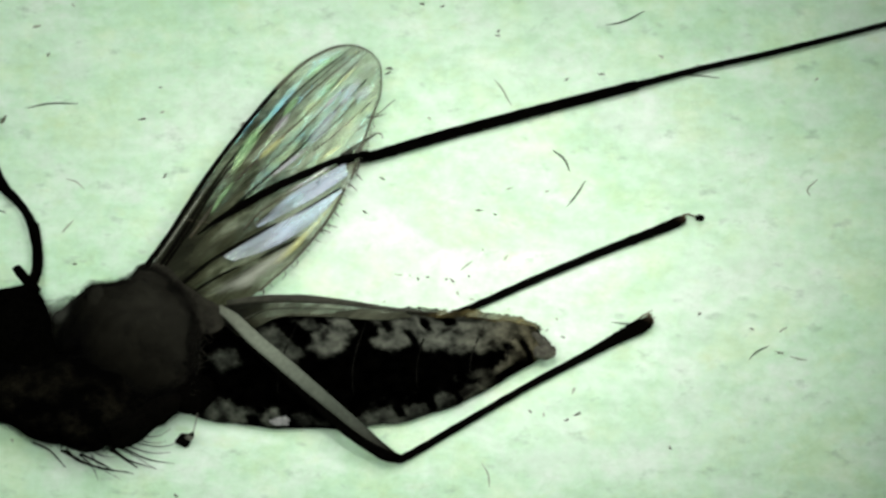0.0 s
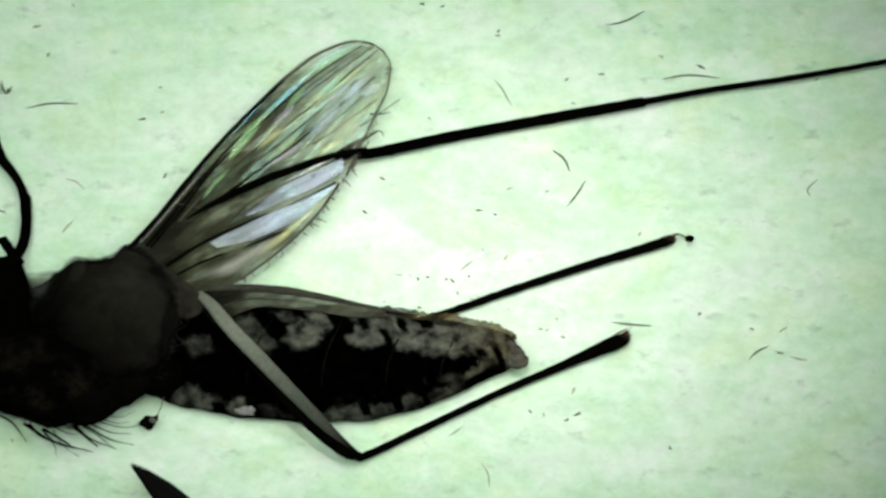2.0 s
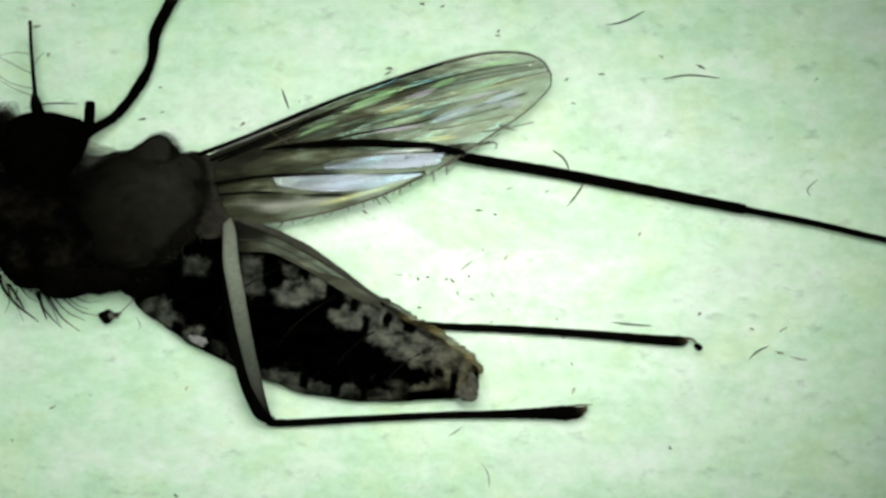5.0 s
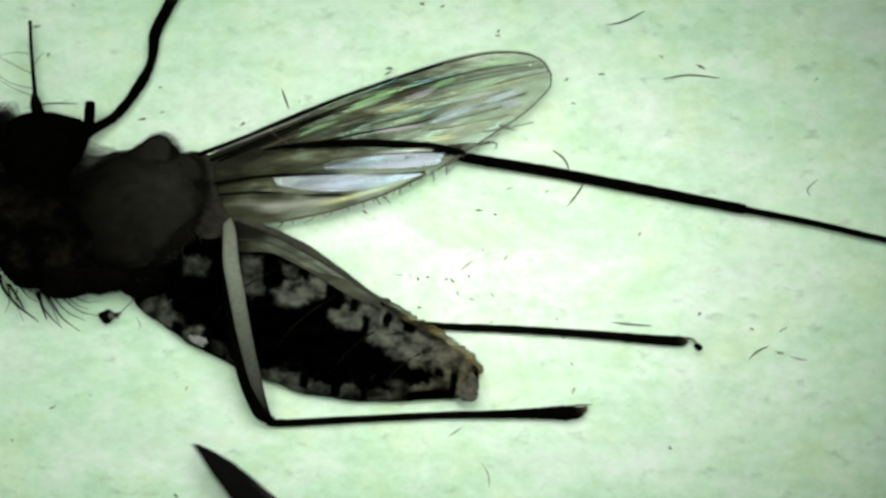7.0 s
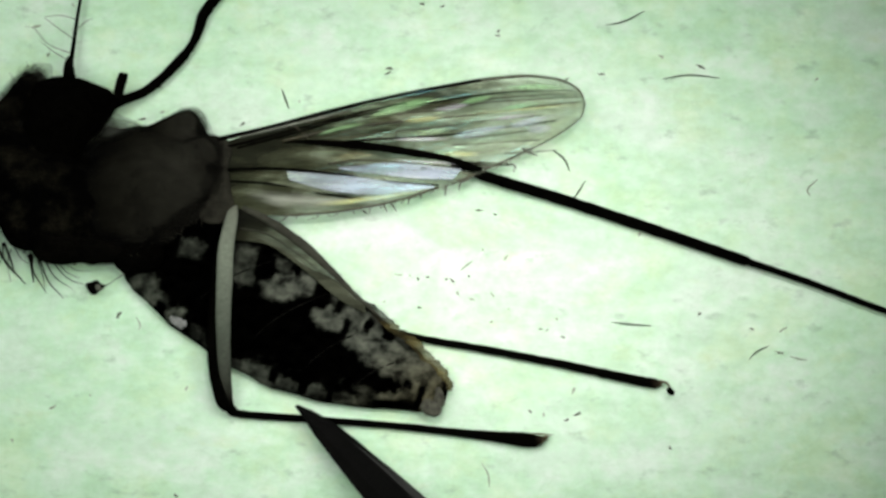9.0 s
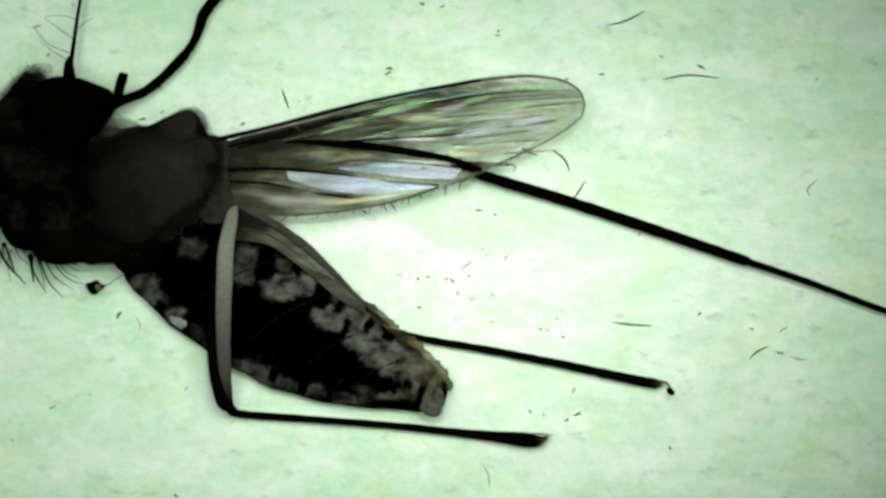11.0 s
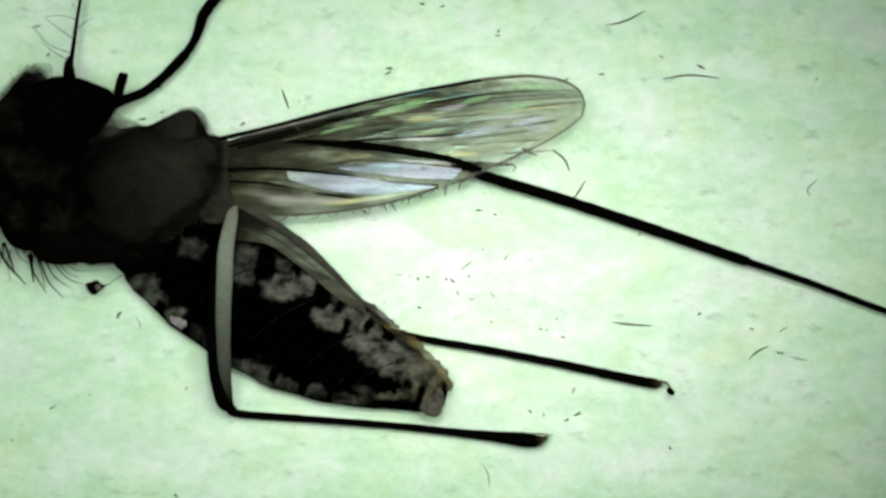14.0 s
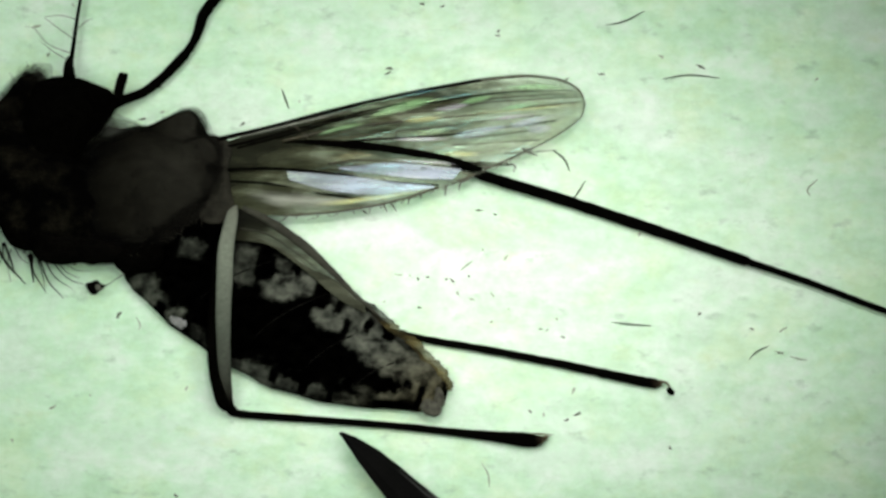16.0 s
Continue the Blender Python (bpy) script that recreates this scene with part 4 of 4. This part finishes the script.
def crumb_mesh(name, seed, material):
    bm = bmesh.new()
    bmesh.ops.create_icosphere(bm, subdivisions=2, radius=1)
    for v in bm.verts:
        v.co *= 1 + 1.5 * noise.noise(v.co * 1.7 + Vector((seed, 0, 0)))
        v.co.z = v.co.z * 0.45 + 0.35
    bm.transform(Matrix.Scale(MM, 4))
    me = bpy.data.meshes.new(name)
    bm.to_mesh(me)
    bm.free()
    me.materials.append(material)
    return me


CRUMBS = [crumb_mesh("crumb", s * 7.7, CRUMB) for s in range(5)]
CRUMBS_PALE = [crumb_mesh("crumb", s * 5.3 + 60, CRUMB_PALE) for s in range(4)]
random.seed(21)


def crumb(u, v, size, pale=False, long=1.0, turn=None):
    ob = new("crumb", random.choice(CRUMBS_PALE if pale else CRUMBS))
    p = plan(u, v)
    s = size * 0.66 / 190
    ob.matrix_world = Matrix.LocRotScale(p * MM, Euler((0, 0, turn if turn is not None else random.uniform(0, 6.28))), (s * long, s * 0.8, s * 0.8))
    tagged(ob, "tiny pale grey dust crumb on the card" if pale else "tiny dark dust crumb lying on the card", "crumb", "dust on the card")


for u, v, s in ((882, 56, 3.4), (881, 64, 2.6), (86, 97, 3.2), (690, 122, 4.2), (687, 130, 3), (1240, 119, 4), (1065, 132, 3.2), (1003, 141, 2.6), (284, 155, 3), (252, 212, 3.6), (430, 220, 3.4),
                (292, 312, 3), (848, 373, 3.4), (876, 380, 3), (740, 495, 2.6), (757, 491, 3), (790, 495, 3), (801, 498, 3), (742, 545, 3.2), (957, 583, 3), (996, 597, 3), (1238, 556, 4), (1381, 625, 2.8),
                (1186, 794, 3.6), (938, 729, 3.4), (211, 557, 4.2), (311, 878, 4), (748, 8, 3.6), (783, 12, 3), (646, 376, 3.2), (677, 317, 3), (5, 375, 2.8), (133, 468, 3.4), (1330, 583, 3), (968, 585, 2.4), (830, 490, 2.8), (1022, 734, 4), (1003, 744, 3)):
    crumb(u, v, s, long=random.uniform(1.3, 3.0))
for u, v, s in ((288, 199, 3), (1015, 184, 3), (902, 334, 2.8), (968, 339, 3), (855, 443, 3), (706, 487, 2.8), (871, 522, 2.6), (870, 570, 2.8), (1015, 692, 3.4), (962, 734, 2.6), (1012, 645, 3),
                (1132, 415, 3.4), (93, 722, 3.6), (160, 700, 2.4), (65, 48, 4), (680, 535, 3), (1170, 101, 3.6), (895, 457, 3), (330, 688, 2.6), (1445, 141, 3), (22, 780, 3), (760, 210, 3.2), (130, 10, 3), (530, 180, 2.4),
                (725, 488, 2.4), (810, 520, 3), (835, 530, 2.6), (900, 548, 2.6), (985, 565, 2.4)):
    crumb(u, v, s, True, random.uniform(1.3, 3.0))

# ---- what moves ----
# turn of the insect and shift of the card's centre, in degrees and millimetres
A0, A1, A2, A3, A4, A5, A6, A7 = ((43.12, -.373, .206), (39.74, -.426, .221), (37.63, -.471, .215), (23.32, -.155, .185), (19.1, -.10, .10), (9.53, -.008, .170), (4.0, -.03, .04), (0, 0, 0))


def between(a, b, f):
    return tuple(x + (y - x) * f for x, y in zip(a, b))


def sway(piece, pivot, rows):
    """Keys a part of the insect: time, turn about a pivot in degrees, and shift in grid divisions."""
    c = plan(*pivot, .1)
    base = piece.matrix_basis.copy()
    keyed = []
    for t, turn, du, dv in rows:
        move = plan(pivot[0] + du, pivot[1] + dv, .1) - c
        m = Matrix.Translation((c - BASE) * MM) @ Matrix.Rotation(radians(turn), 4, "Z") @ Matrix.Translation((BASE - c + Matrix.Rotation(radians(-turn), 3, "Z") @ move) * MM)
        keyed.append((t, m @ base))
    walk(piece, keyed)


def motions():
    rows = []
    for t, (turn, x, y) in ((0, A0), (.3, A0), (.5, between(A0, A1, .03)), (.6, between(A0, A1, .88)), (.7, A1), (1.7, A1), (1.8, between(A1, A2, .75)), (1.9, A2), (2.5, A2), (2.6, between(A2, A3, .40)), (2.7, between(A2, A3, .84)), (2.8, A3), (3.3, A3), (3.4, between(A3, A4, .5)), (3.5, A4), (3.6, A5), (7.4, A5), (7.5, between(A5, A6, .97)), (7.6, A7), (16, A7)):
        place = Matrix.Rotation(radians(turn), 3, "Z") @ BASE + Vector((x, y, 0))
        rows.append((t, pose(place.x * MM, place.y * MM, 0, 0, 0, turn)))
    walk(mosquito, rows)
    # the wing, the foreleg's shin and the shoulder give a little as the insect is pushed
    sway(wing, (385, 300), ((0, 1.3, -11, 2), (2.5, 1.3, -11, 2), (2.8, .9, -5, 1), (3.3, .9, -5, 1), (3.6, .3, 0, 0), (7.4, .3, 0, 0), (7.6, 0, 0, 0), (16, 0, 0, 0)))
    sway(foreleg, (205, 184), ((0, 0, -7, -6), (2.5, 0, -7, -6), (2.8, 0, -2, 3), (3.3, 0, -2, 3), (3.6, 0, 0, 0), (16, 0, 0, 0)))
    sway(foreshin, (324, 102), ((0, 7, 0, 0), (2.5, 7, 0, 0), (2.8, 2, 0, 0), (3.3, 2, 0, 0), (3.6, 0, 0, 0), (16, 0, 0, 0)))
    sway(shoulder, (305, 250), ((0, 0, -52, 26), (2.5, 0, -50, 25), (2.8, 0, -30, 17), (3.3, 0, -30, 17), (3.6, 0, -9, 8), (7.4, 0, -9, 8), (7.6, 0, 0, 0), (16, 0, 0, 0)))
    tips = ((0, 380, 1300), (.2, 300, 1020), (.3, 240, 930), (.4, 197, 862), (.5, 211, 812), (.6, 197, 780), (.7, 197, 766), (.8, 236, 796), (.9, 234, 871), (1, 250, 950), (1.1, 260, 1050), (1.25, 280, 1160), (1.4, 300, 1020), (1.5, 300, 920), (1.6, 280, 846),
            (1.7, 211, 812), (1.8, 170, 764), (1.9, 170, 766), (2, 234, 823), (2.1, 260, 920), (2.2, 260, 960), (2.3, 210, 920), (2.4, 156, 846), (2.5, 92, 773), (2.6, 32, 706), (2.7, 18, 654), (2.8, 18, 658), (2.9, 28, 722), (3, 165, 853),
            (3.1, 133, 796), (3.2, 137, 752), (3.3, 119, 690), (3.4, 73, 638), (3.5, 24, 612), (3.6, 28, 523), (3.7, 5, 530), (3.8, 9, 596), (3.9, 101, 748), (4, 222, 814), (4.1, 348, 874), (4.2, 394, 867), (4.6, 420, 930), (5.4, 300, 900), (5.9, 60, 700),
            (6.3, -42, 505), (6.4, -42, 545), (6.5, -15, 665), (6.6, 151, 725), (6.7, 305, 771), (6.8, 383, 787), (6.9, 412, 800), (7, 344, 787), (7.1, 142, 725), (7.2, 151, 661), (7.3, 158, 603), (7.4, 100, 553), (7.5, 60, 494), (7.6, 14, 446),
            (7.7, 18, 468), (7.8, 18, 475), (7.9, -22, 520), (8, -22, 625), (8.1, -22, 800), (8.2, 44, 830), (8.3, 275, 835), (8.4, 316, 823), (8.5, 394, 812), (8.6, 428, 803), (8.7, 525, 771), (8.8, 550, 752), (8.9, 554, 722), (9, 525, 718), (9.1, 513, 745),
            (9.2, 504, 741), (9.6, 540, 830), (9.9, 560, 1100), (10.3, 600, 1700), (12.0, 700, 1700), (12.4, 702, 1060), (12.6, 702, 900), (12.7, 700, 876), (12.8, 692, 846), (12.9, 729, 853), (13, 729, 842), (13.1, 722, 842), (13.2, 697, 855), (13.3, 671, 860), (13.4, 630, 855),
            (13.5, 600, 844), (13.6, 587, 853), (13.7, 580, 848), (13.8, 582, 905), (13.9, 590, 1000), (14.2, 600, 1700), (15.3, 620, 1700), (15.6, 620, 1100), (15.8, 612, 890), (15.9, 609, 798), (16, 603, 766))
    walk(needle, [(t, Matrix.Translation(plan(u, v, .11) * MM) @ pose(0, 0, 0, 0, NEEDLE_RISE, NEEDLE_TURN)) for t, u, v in tips])


NEEDLE_RISE, NEEDLE_TURN = -3, -55
motions()
